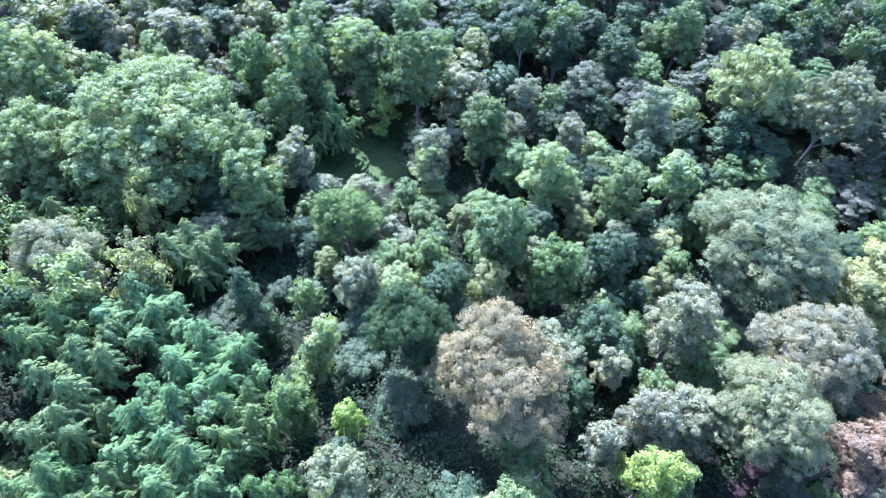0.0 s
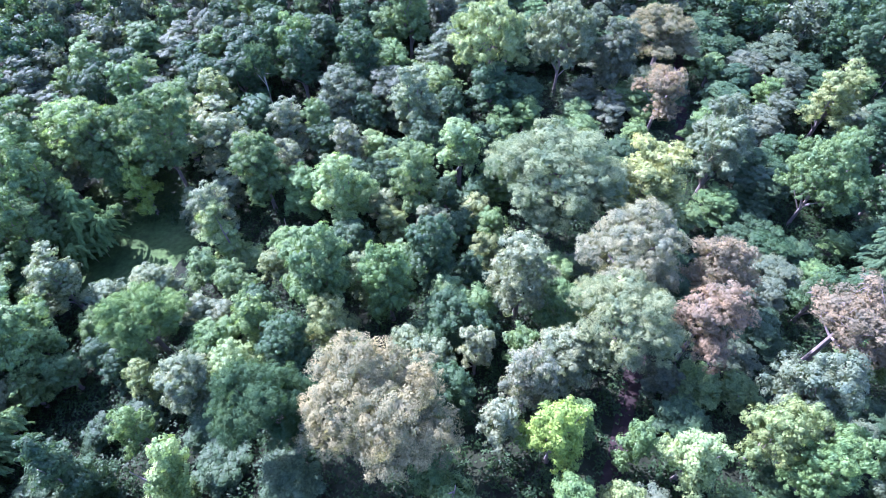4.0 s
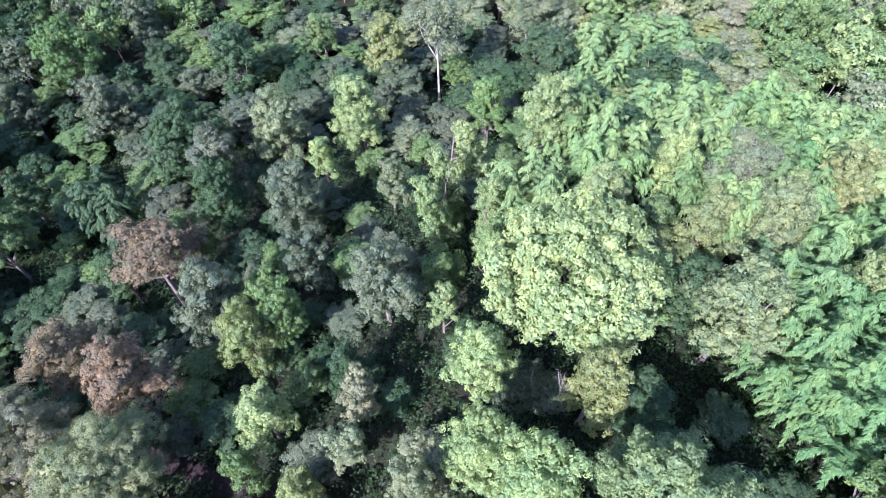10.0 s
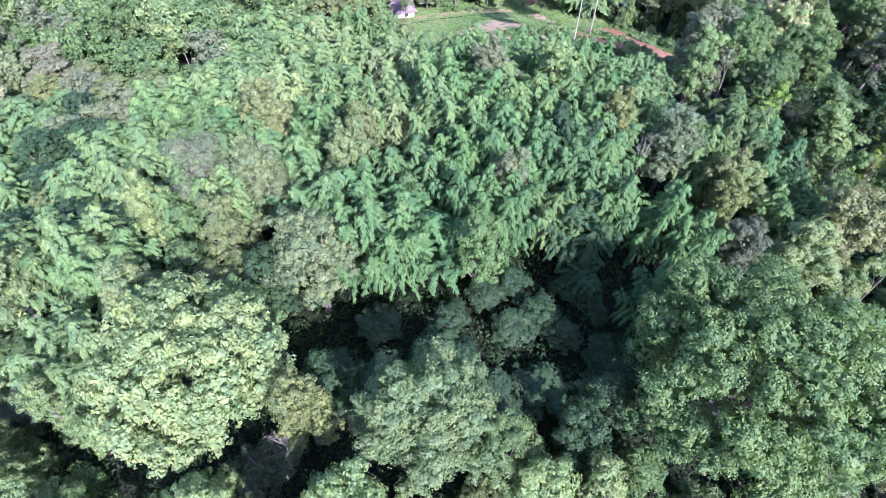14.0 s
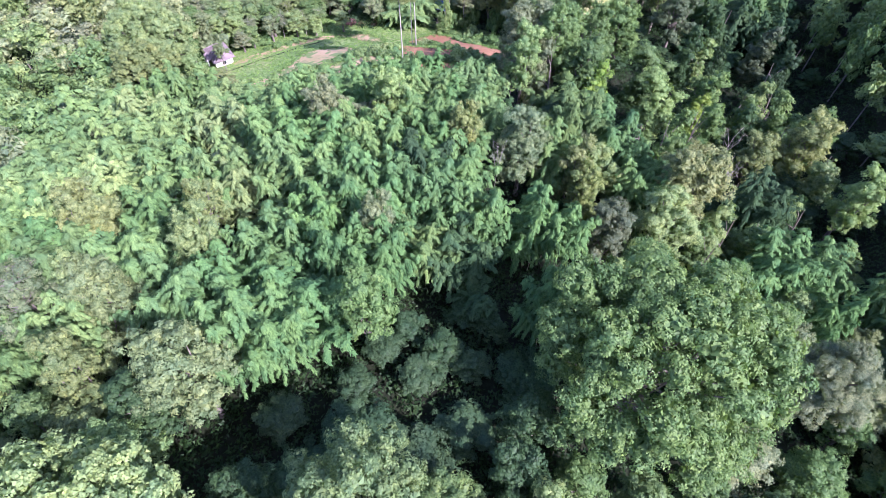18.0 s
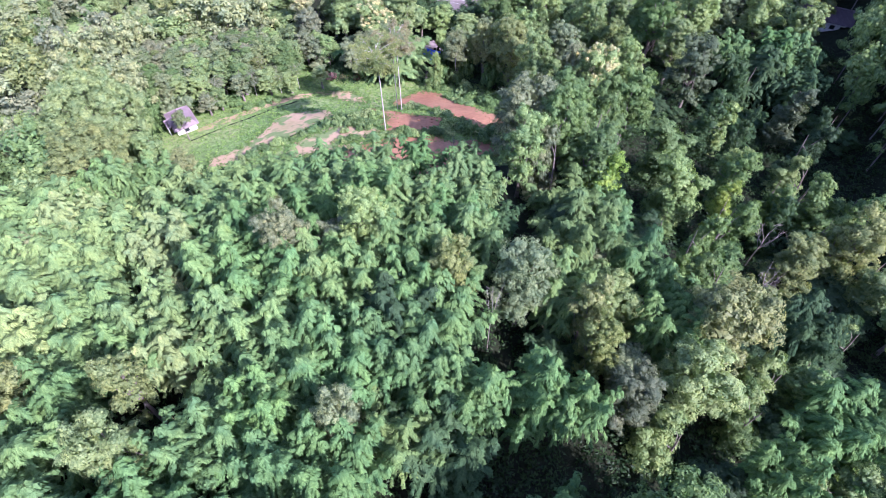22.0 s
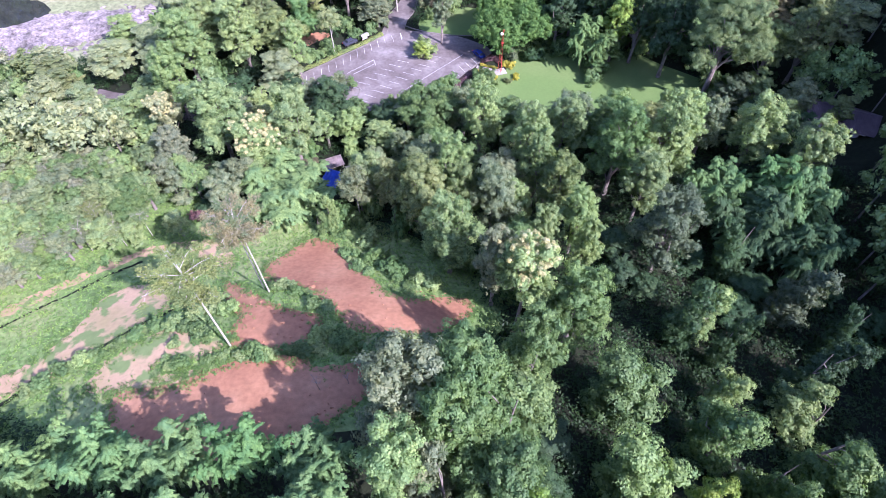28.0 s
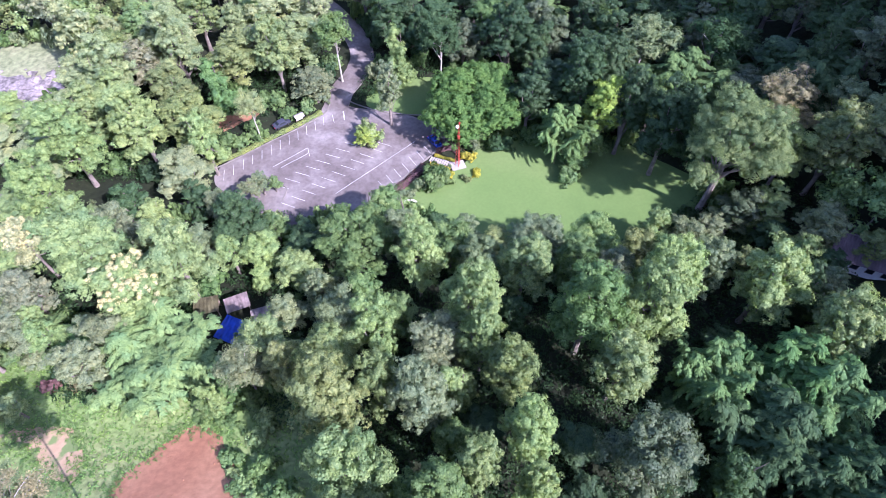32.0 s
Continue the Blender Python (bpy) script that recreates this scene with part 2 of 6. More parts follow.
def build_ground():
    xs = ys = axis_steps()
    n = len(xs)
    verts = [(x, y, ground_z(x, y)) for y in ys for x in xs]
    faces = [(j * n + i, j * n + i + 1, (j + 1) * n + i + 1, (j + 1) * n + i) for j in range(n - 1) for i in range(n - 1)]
    tagged(mesh_object("ground", verts, faces, FOREST_FLOOR, flat=False), "forest floor of leaf litter and low growth, darkened with painted canopy shade", "ground", kind="structure")


build_ground()


def spline(points, per=8, closed=True, rough=0.0, seed=1):
    """A smooth line through the points, a little uneven."""
    rnd, out, n = random.Random(seed), [], len(points)
    for i in range(n if closed else n - 1):
        p = [points[(i + k) % n] if closed else points[min(n - 1, max(0, i + k))] for k in (-1, 0, 1, 2)]
        for s in range(per):
            t = s / per
            out.append([0.5 * (2 * b + (c - a) * t + (2 * a - 5 * b + 4 * c - d) * t * t + (3 * b - a - 3 * c + d) * t ** 3)
                        + rnd.uniform(-rough, rough) for a, b, c, d in zip(*p)])
    if not closed:
        out.append(list(points[-1]))
    return out


OUTLINES = {}


def patch(name, points, lift, mat, label, category, rough=0.3, rings=9, per=9, seed=1, kind="structure"):
    """A piece of ground with that outline, laid over the land on a mesh of about 2.5 m."""
    OUTLINES.setdefault(name, []).append(points)
    edge = [Vector(p) for p in spline(points, per, True, rough, seed)]
    n, step = len(edge), 2.5
    lo, hi = [min(p[k] for p in edge) for k in (0, 1)], [max(p[k] for p in edge) for k in (0, 1)]
    inner = [Vector((lo[0] + step * (i + 0.5 * (j % 2)), lo[1] + step * j)) for j in range(int((hi[1] - lo[1]) / step) + 1) for i in range(int((hi[0] - lo[0]) / step) + 1)]
    verts, _, faces, *_ = delaunay_2d_cdt(edge + inner, [], [list(range(n))], 1, 1e-4)
    return tagged(mesh_object(name, [(v.x, v.y, ground_z(v.x, v.y) + lift) for v in verts], [f if sum((verts[f[i - 1]].x - verts[f[i]].x) * (verts[f[i - 1]].y + verts[f[i]].y) for i in range(len(f))) < 0 else f[::-1] for f in faces], mat, flat=False), label, category, kind=kind)


def strip(name, points, width, lift, mat, label, category, rough=0.1, seed=1, thick=0.0):
    line = spline(points, 8, False)
    rnd, verts, faces = random.Random(seed), [], []
    for i, (x, y) in enumerate(line):
        a, b = line[max(0, i - 1)], line[min(len(line) - 1, i + 1)]
        dx, dy = b[0] - a[0], b[1] - a[1]
        d = math.hypot(dx, dy) or 1
        for s in (-1, -0.4, 0.4, 1):
            w = s * width / 2 + rnd.uniform(-rough, rough) * (abs(s) == 1)
            px, py = x - dy / d * w, y + dx / d * w
            verts.append((px, py, ground_z(px, py) + lift))
    for i in range(len(line) - 1):
        faces += [(4 * i + k, 4 * i + k + 1, 4 * i + k + 5, 4 * i + k + 4) for k in range(3)]
    return tagged(mesh_object(name, verts, faces, mat, flat=False), label, category, kind="structure")


# clearing, lawn, car park, tracks
patch("meadow", [(-62, 128), (-50, 117), (-30, 106), (-5, 104), (18, 108), (34, 120), (38, 134), (28, 146), (14, 157), (2, 161), (-14, 164), (-20, 174), (-38, 178), (-58, 172), (-72, 156), (-66, 142)], 0.05, MEADOW,
      "bright green weedy meadow in a forest clearing", "meadow", 0.6, 14)
patch("red_dirt", [(-3.8, 142.0), (0.5, 147.5), (4.0, 150.6), (9.1, 147.7), (14.4, 139.0), (18.8, 132.5), (23.5, 130.6), (31.9, 131.2), (32.6, 127.4), (26.5, 122.8), (19.2, 122.6), (14.0, 122.8), (11.6, 125.2), (10.0, 127.8), (5.8, 132.8), (0.6, 135.2), (-2.4, 137.6)],
      0.12, RED_DIRT, "bare red earth terrace among weedy banks", "bare ground", 0.3, 10)
patch("red_dirt", [(-10.2, 138.2), (-6.4, 136.0), (-3.2, 133.0), (2.2, 128.8), (8.6, 126.4), (8.4, 123.0), (5.0, 119.8), (-2.8, 120.6), (-4.6, 123.4), (-4.6, 128.0), (-8.2, 132.8)], 0.13, RED_DIRT,
      "bare dark red earth below the tall slim trees", "bare ground", 0.3, 8, seed=2)
patch("red_dirt", [(-19.5, 115.0), (-11.5, 115.6), (-6.8, 117.2), (-1.8, 118.4), (5.4, 118.8), (9.7, 116.6), (17.2, 117.4), (18.2, 113.6), (13.2, 109.2), (7.1, 104.6), (1.1, 102.6), (-8.6, 104.2), (-16.5, 107.6)], 0.14, RED_DIRT,
      "lowest bare terrace of damp red earth", "bare ground", 0.3, 8, seed=3)
patch("pale_dirt", [(-29.6, 138.2), (-20.0, 139.4), (-16.4, 134.0), (-17.3, 131.6), (-21.4, 128.2), (-29.0, 122.0), (-34.2, 118.6), (-41.2, 117.2), (-43.0, 120.6), (-36.2, 123.9), (-33.0, 129.8)], 0.12, PALE_DIRT, "worn pale earth in the meadow grass", "bare ground", 0.6, 8, seed=4)
patch("pale_dirt", [(-23.6, 121.2), (-19.0, 124.4), (-13.8, 126.8), (-7.8, 125.0), (-5.4, 121.0), (-9.0, 119.4), (-13.2, 119.6), (-13.2, 117.4), (-7.4, 117.6), (-11.1, 114.9), (-19.9, 115.4), (-25.0, 116.8)], 0.11, PALE_DIRT, "pinkish worn earth beside the slim trees", "bare ground", 0.5, 8, seed=8)
patch("pale_dirt", [(-20.5, 150.6), (-15.2, 151.6), (-11.0, 147.2), (-9.8, 142.4), (-13.5, 143.6), (-18.0, 147.0)], 0.12, PALE_DIRT, "small worn patch of pale earth below the scrub", "bare ground", 0.4, 8, seed=6)
# flat dark strips paint in the shadow lines of low terrace edges
strip("terrace_step", [(-50, 130.6), (-47.3, 132.4), (-42.9, 135.6), (-37.5, 139.2), (-33.0, 143.0), (-27.6, 146.4)], 0.55, 0.13, FOREST_FLOOR, "flat dark strip painting the shadow line of a terrace edge", "ditch", 0.16, 15)
strip("terrace_step", [(-40, 115.0), (-35.3, 118.3), (-29.3, 122.1), (-24.2, 125.5), (-20.6, 128.4), (-16.0, 131.2)], 0.7, 0.17, FOREST_FLOOR, "flat dark strip painting a terrace shadow below the worn earth", "ditch", 0.22, 16)
strip("meadow_path", [(-50, 135), (-44, 138.8), (-38.9, 142.3), (-30.2, 148.2), (-23.9, 150.1), (-17, 150.6)], 2.4, 0.11, PALE_DIRT, "worn earth path through the meadow", "path", 0.5, 5)
patch("red_dirt", [(-7.5, 224.5), (-4, 229), (0, 230.5), (2.5, 228.2), (-1.5, 225.2), (-5, 222.8)], 0.1, RED_DIRT, "bare red earth under roadside trees", "bare ground", 0.3, 6, seed=12)
patch("water", [(-80, 201), (-76, 207.5), (-71, 209.5), (-69.5, 206), (-72.5, 200.5), (-74, 196), (-78, 195.5)], 0.12, WATER, "dark stream pool between bushes", "water", 0.4, 6, seed=13)
patch("meadow", [(-68, 190), (-65, 194.5), (-60.5, 194.5), (-59.5, 190.5), (-63.5, 188.2)], 0.1, MEADOW, "small round grassy bank by the stream", "meadow", 0.3, 6, seed=14)
patch("lawn", [(33, 202), (40, 206), (50, 209), (60, 229), (77, 223), (93, 207), (107, 189), (99, 179), (76, 179), (54, 184), (39, 191)], 0.05, LAWN, "smooth mown green lawn", "lawn", 0.15, 12)
patch("meadow", [(-116, 196), (-104, 203), (-92, 191), (-84, 173), (-90, 166), (-104, 168), (-118, 180)], 0.1, MEADOW, "open grassy flat beside the stream", "meadow", 0.3, 6, seed=15)
patch("water", [(-95, 206), (-88, 210), (-80, 203), (-79, 196), (-86, 197)], 0.12, WATER, "grey stream water between trees", "water", 0.4, 6, seed=16)
patch("lawn", [(28, 231), (31, 238), (42, 240), (52, 236), (54, 228), (44, 226), (33, 227)], 0.05, LAWN, "small mown lawn beside the road", "lawn", 0.1, 8, seed=2)
patch("car_park", [(-4, 206), (-3, 212.5), (8, 220), (19, 230), (27, 229), (38, 226), (47.5, 218), (40, 209), (32, 200.5), (22, 192), (10, 192), (4, 200)], 0.07, ASPHALT, "worn grey asphalt car park", "car park", 0.1, 12)
strip("road", [(20, 226), (22, 236), (25.5, 243), (26.5, 252), (22, 264), (12, 280), (5, 300)], 6.2, 0.09, ASPHALT, "narrow winding asphalt road", "road")
strip("road", [(2, 203), (-8, 199), (-22, 197), (-40, 200), (-60, 208)], 6, 0.09, ASPHALT, "asphalt drive leaving the car park", "road")
strip("forest_track", [(-12, -14), (-19, -28), (-26.6, -44.3), (-36, -66), (-47, -92), (-55, -112), (-64, -150)], 2.6, 0.08, TRACK, "reddish forest track between trees, darkened with painted shade", "track", 0.3)
patch("meadow", [(-120, 212), (-90, 215), (-62, 222), (-44, 234), (-42, 256), (-62, 266), (-112, 270), (-135, 240)], 0.04, PALE_GRASS, "dry pale grass along the river bank", "meadow", 0.8, 10, seed=9)
patch("river_rocks", [(-98, 226), (-84, 230), (-62, 236), (-50, 240), (-56, 247), (-74, 250), (-92, 248), (-112, 240)], 0.1, ROCK, "pale gravel of a river bed", "rock bed", 0.8, 12)
patch("water", [(-112, 238), (-96, 243), (-84, 250), (-92, 258), (-118, 262), (-130, 248)], 0.14, WATER, "dark still river pool", "water", 0.4, 6, seed=3)
patch("meadow", [(62, -64), (78, -66), (86, -84), (76, -100), (60, -96), (52, -80)], 0.06, PAINTED_SHADE_GRASS, "grassy gap among the trees", "meadow", 0.5, 8, seed=7)


# ---- plants ----
def unit(v):
    return v / np.maximum(np.linalg.norm(v, axis=-1, keepdims=True), 1e-9)


def leaf_blades(rng, pos, normal, along, length, width):
    """Pointed leaves at pos, facing normal, their tips along and drooping."""
    normal = unit(normal)
    a = unit(along - normal * (along * normal).sum(-1, keepdims=True))
    b = np.cross(normal, a)
    length, width = np.broadcast_to(length, len(pos))[:, None], np.broadcast_to(width, len(pos))[:, None]
    v = np.stack([pos + a * length * 0.6 - normal * length * 0.15, pos - a * length * 0.4 + b * width / 2, pos - a * length * 0.4 - b * width / 2], 1)
    return v.reshape(-1, 3)


def leaves_mesh(name, verts, mat):
    n = len(verts) // 3
    me = bpy.data.meshes.new(name)
    me.vertices.add(3 * n)
    me.vertices.foreach_set("co", verts.astype(np.float32).ravel())
    me.loops.add(3 * n)
    me.loops.foreach_set("vertex_index", np.arange(3 * n, dtype=np.int32))
    me.polygons.add(n)
    me.polygons.foreach_set("loop_start", np.arange(0, 3 * n, 3, dtype=np.int32))
    me.materials.append(mat)
    me.update(calc_edges=True)
    return me


def tube(bm, points, radii, sides=6):
    rings = []
    for i, p in enumerate(points):
        d = Vector(points[min(i + 1, len(points) - 1)]) - Vector(points[max(0, i - 1)])
        q = d.to_track_quat("Z", "Y")
        rings.append([bm.verts.new(Vector(p) + q @ Vector((math.cos(k * math.tau / sides) * radii[i], math.sin(k * math.tau / sides) * radii[i], 0))) for k in range(sides)])
    for r, s in zip(rings, rings[1:]):
        for k in range(sides):
            bm.faces.new((r[k], r[(k + 1) % sides], s[(k + 1) % sides], s[k]))
    bm.faces.new(rings[-1])
    return bm


def clumps_of(rng, lobes, spacing, low=-0.25):
    """Places of leaf clumps over the outside of overlapping lobes, with the way out of each."""
    out = []
    for n, (c, r) in enumerate(lobes):
        c, r = np.array(c, float), np.array(r, float)
        area = 4 * math.pi * ((r[0] * r[1] + r[0] * r[2] + r[1] * r[2]) / 3)
        d = unit(rng.normal(size=(max(5, int(area / spacing ** 2)), 3)))
        d = d[d[:, 2] > low]
        p = c + d * r * rng.uniform(0.66, 1.12, (len(d), 1))
        keep = np.ones(len(p), bool)
        for m, (c2, r2) in enumerate(lobes):
            if m != n:
                keep &= (((p - c2) / np.array(r2)) ** 2).sum(1) > 0.62
        out.append(np.concatenate([p[keep], unit(d / r)[keep]], 1))
    return np.concatenate(out)


def foliage(rng, lobes, spacing, per_clump, clump, leaf, slim=0.5, droop=0.25, low=-0.25):
    c = clumps_of(rng, lobes, spacing, low)
    core = []
    for mid, r in lobes:  # sprays deep inside keep the crown dense
        big = min(0.42 * float(np.mean(r[:2])), 0.85)
        d = unit(rng.normal(size=(int(min(420, max(70, 34 * r[0] * r[1] / big ** 2))), 3)) + (0, 0, 0.25))
        core.append(leaf_blades(rng, np.array(mid) + d * np.array(r) * rng.uniform(0.35, 0.7, (len(d), 1)), d + rng.normal(size=d.shape) * 0.35, rng.normal(size=d.shape), big, big * 0.7))
    # each clump is a tuft of leaves round a short twig, some large and some a few leaves only
    size = rng.uniform(0.45, 1.45, len(c))
    count = np.maximum(5, (per_clump * np.clip(size, 0.5, 1.3) ** 1.5).astype(int))
    n = int(count.sum())
    size = np.repeat(size, count)[:, None] * clump
    out_dir = np.repeat(c[:, 3:], count, 0)
    axis = unit(out_dir + np.repeat(rng.normal(size=(len(c), 3)) * 0.45, count, 0) + (0, 0, 0.35))
    d = unit(rng.normal(size=(n, 3)) + 0.85 * axis)
    pos = np.repeat(c[:, :3], count, 0) + d * size * rng.uniform(0.3, 1.0, (n, 1)) ** 0.7 * (1, 1, 0.72)
    normal = 0.75 * d + 0.45 * axis + np.array((0, 0, 0.25)) + rng.normal(size=(n, 3)) * 0.2
    along = d * (1, 1, 0.4) + rng.normal(size=(n, 3)) * 0.45 - np.array((0, 0, droop))
    length = leaf * rng.uniform(0.6, 1.35, n)
    return np.concatenate([leaf_blades(rng, pos, normal, along, length, length * slim * rng.uniform(0.8, 1.2, n)), *core])


def limbs(rng, height, base, radius, ends, mid=0.55):
    bm = bmesh.new()
    lean = rng.uniform(-0.04, 0.04, 2) * height
    trunk = [(lean[0] * s * s, lean[1] * s * s, height * s - 1.0 * (s == 0)) for s in (0, 0.12, 0.4, 0.7, 1.0)]
    tube(bm, trunk, [radius * 1.5, radius, radius * 0.8, radius * 0.55, radius * 0.2], 7)
    for e in ends:
        s = rng.uniform(base, 0.85)
        a = np.array((lean[0] * s * s, lean[1] * s * s, height * s))
        e = np.array(e, float)
        b = a + (e - a) * 0.5 + rng.normal(size=3) * 0.03 * height
        tube(bm, [tuple(a), tuple(b), tuple(e)], [radius * 0.42, radius * 0.25, radius * 0.08], 5)
    return bm


# Every plan is about one unit tall or ten metres wide, and is scaled where it stands.
def crown_lobes(rng, w, h, z0, count, top=0.55):
    """Lobes of a lumpy, uneven crown w wide and h deep that starts at height z0."""
    lobes = [((rng.uniform(-0.05, 0.05) * w, rng.uniform(-0.05, 0.05) * w, z0 + h * 0.48), (w * 0.27, w * 0.27, h * 0.42))]
    for k in range(count):
        a = math.tau * (k * 0.382 + rng.uniform(-0.06, 0.06))
        v = (k + rng.uniform(0.2, 0.8)) / count  # from the skirt up to the top
        r = w * rng.uniform(0.22, 0.36) * (1.0 - 0.75 * max(0, v - 0.45))
        s = w * rng.uniform(0.10, 0.23) * (1.05 - 0.35 * v)
        lobes.append(((math.cos(a) * r, math.sin(a) * r, z0 + h * (0.14 + 0.74 * v)), (s * rng.uniform(0.85, 1.2), s, s * rng.uniform(0.75, 1.1))))
    return lobes


def dome_lobes(rng, w, h, z0, count, small, large):
    """Boughs of a spreading crown: many lumps on a dome, with gaps between them, over a dense middle."""
    lobes = [((0, 0, z0 + h * 0.36), (w * 0.33, w * 0.33, h * 0.42))]
    for k in range(count):
        v = 1 - 1.25 * (k + rng.uniform(0.2, 0.8)) / count  # top of the dome down to its skirt
        a, flat = k * 2.4 + rng.uniform(-0.35, 0.35), math.sqrt(max(0.0, 1 - v * v))
        r, far = w * rng.uniform(small, large), rng.uniform(0.8, 1.06)
        lobes.append(((math.cos(a) * flat * w * 0.42 * far, math.sin(a) * flat * w * 0.42 * far, z0 + h * (0.36 + 0.54 * v * far)), (r, r * rng.uniform(0.8, 1.2), r * rng.uniform(0.65, 0.95))))
    return lobes


def make_dome(seed, w, h, H, count, small, large, spacing, per, clump, leaf, slim, girth):
    rng = np.random.default_rng(seed)
    lobes = dome_lobes(rng, w, h, H - h, count, small, large)
    crown = leaves_mesh("crown", foliage(rng, lobes, spacing, per, clump, leaf, slim, 0.25, -0.4), LEAF)
    bm = limbs(rng, H - 0.4 * h, (H - h) / H * 0.8, girth, [c for c, r in lobes[1::2]])
    me = bpy.data.meshes.new("trunk")
    bm.to_mesh(me)
    bm.free()
    me.materials.append(BARK)
    return me, crown, w, H


def make_round(seed, w, h, H, count, spacing, per, clump, leaf, slim, mat, bark, low=-0.25, droop=0.25, girth=None):
    rng = np.random.default_rng(seed)
    lobes = crown_lobes(rng, w, h, H - h, count)
    crown = leaves_mesh("crown", foliage(rng, lobes, spacing, per, clump, leaf, slim, droop, low), mat)
    bm = limbs(rng, H - 0.35 * h, (H - h) / H * 0.8, girth or w * 0.028 + 0.1, [c for c, r in lobes[1:]])
    me = bpy.data.meshes.new("trunk")
    bm.to_mesh(me)
    bm.free()
    me.materials.append(bark)
    return me, crown, w, H


def make_sparse(seed, w, h, H, mat, bark):
    """A half-bare crown: many fine forking twigs with thin, dull leaf tufts."""
    rng = np.random.default_rng(seed)
    lobes = crown_lobes(rng, w, h, H - h, 7)
    c = clumps_of(rng, lobes, w * 0.1)
    bm = limbs(rng, H - 0.4 * h, 0.5, w * 0.03, [p for p, r in lobes[1:]])
    hubs = np.array([p for p, r in lobes])
    for p in c[:, :3]:
        hub = hubs[((hubs - p) ** 2).sum(1).argmin()]
        m = hub + (p - hub) * 0.55 + rng.normal(size=3) * 0.25
        tube(bm, [tuple(hub), tuple(m), tuple(p)], [0.05, 0.03, 0.014], 3)
    me = bpy.data.meshes.new("trunk")
    bm.to_mesh(me)
    bm.free()
    me.materials.append(bark)
    return me, leaves_mesh("crown", foliage(rng, lobes, w * 0.085, 48, w * 0.06, 0.25, 0.55, 0.2), mat), w, H


def make_wispy(seed, w, h, H):
    """A tall bare stem under a thin see-through crown of fine twigs."""
    rng = np.random.default_rng(seed)
    bm, tips = bmesh.new(), []
    lean = rng.uniform(-0.5, 0.5, 2)
    tube(bm, [(0, 0, -0.6), (lean[0] * 0.3, lean[1] * 0.3, H * 0.35), (lean[0], lean[1], H * 0.72), (lean[0] * 1.3, lean[1] * 1.3, H * 0.93)], [0.15, 0.12, 0.085, 0.025], 7)
    for k in range(22):
        a, s = k * 2.4 + rng.uniform(-0.3, 0.3), rng.uniform(0.62, 0.9)
        b = np.array((lean[0], lean[1], H * s))
        e = b + np.array((math.cos(a), math.sin(a), 0)) * w * rng.uniform(0.22, 0.5) + (0, 0, h * rng.uniform(0.02, 0.3))
        m = (b + e) / 2 + (0, 0, 0.25)
        tube(bm, [tuple(b), tuple(m), tuple(e)], [0.05, 0.03, 0.012], 4)
        for j in range(7):
            g = m + (e - m) * rng.uniform(-0.4, 1)
            tip = g + unit(rng.normal(size=3) * (1, 1, 0.5)) * rng.uniform(0.5, 1.5)
            tube(bm, [tuple(g), tuple(tip)], [0.016, 0.008], 3)
            tips.append(tip)
    me = bpy.data.meshes.new("trunk")
    bm.to_mesh(me)
    bm.free()
    me.materials.append(BARK_PALE)
    n = 64
    tips = np.repeat(np.array(tips), n, 0)
    pos = tips + rng.normal(size=tips.shape) * (0.32, 0.32, 0.2)
    blades = leaf_blades(rng, pos, rng.normal(size=tips.shape) * 0.5 + (0, 0, 0.8), rng.normal(size=tips.shape) - (0, 0, 0.3), rng.uniform(0.2, 0.38, len(tips)), 0.15)
    return me, leaves_mesh("crown", blades, LEAF_FINE), w, H


def make_flower(seed):
    """A leafy crown whose upper sprays carry pale blossom."""
    rng = np.random.default_rng(seed)
    lobes = crown_lobes(rng, 11, 14, 9, 13)
    crown = leaves_mesh("crown", foliage(rng, lobes, 1.1, 38, 0.8, 0.36, 0.75, 0.25, -0.5), LEAF)
    c = clumps_of(rng, lobes, 1.0, 0.15)
    c = c[c[:, 2] > 16.5 + 1.5 * np.sin(c[:, 0])]
    n = 110
    d = unit(rng.normal(size=(len(c) * n, 3)) + (0, 0, 0.9))
    pos = np.repeat(c[:, :3] + c[:, 3:] * 0.45, n, 0) + d * 0.5 * rng.uniform(0.3, 1, (len(d), 1))
    bloom = leaves_mesh("blossom", leaf_blades(rng, pos, d + rng.normal(size=d.shape) * 0.3, rng.normal(size=d.shape), rng.uniform(0.14, 0.24, len(d)), 0.16), LEAF_FINE)
    bm = limbs(rng, 17, 0.4, 0.35, [p for p, r in lobes[1:]])
    me = bpy.data.meshes.new("trunk")
    bm.to_mesh(me)
    bm.free()
    me.materials.append(BARK)
    return me, crown, 11, 23, bloom


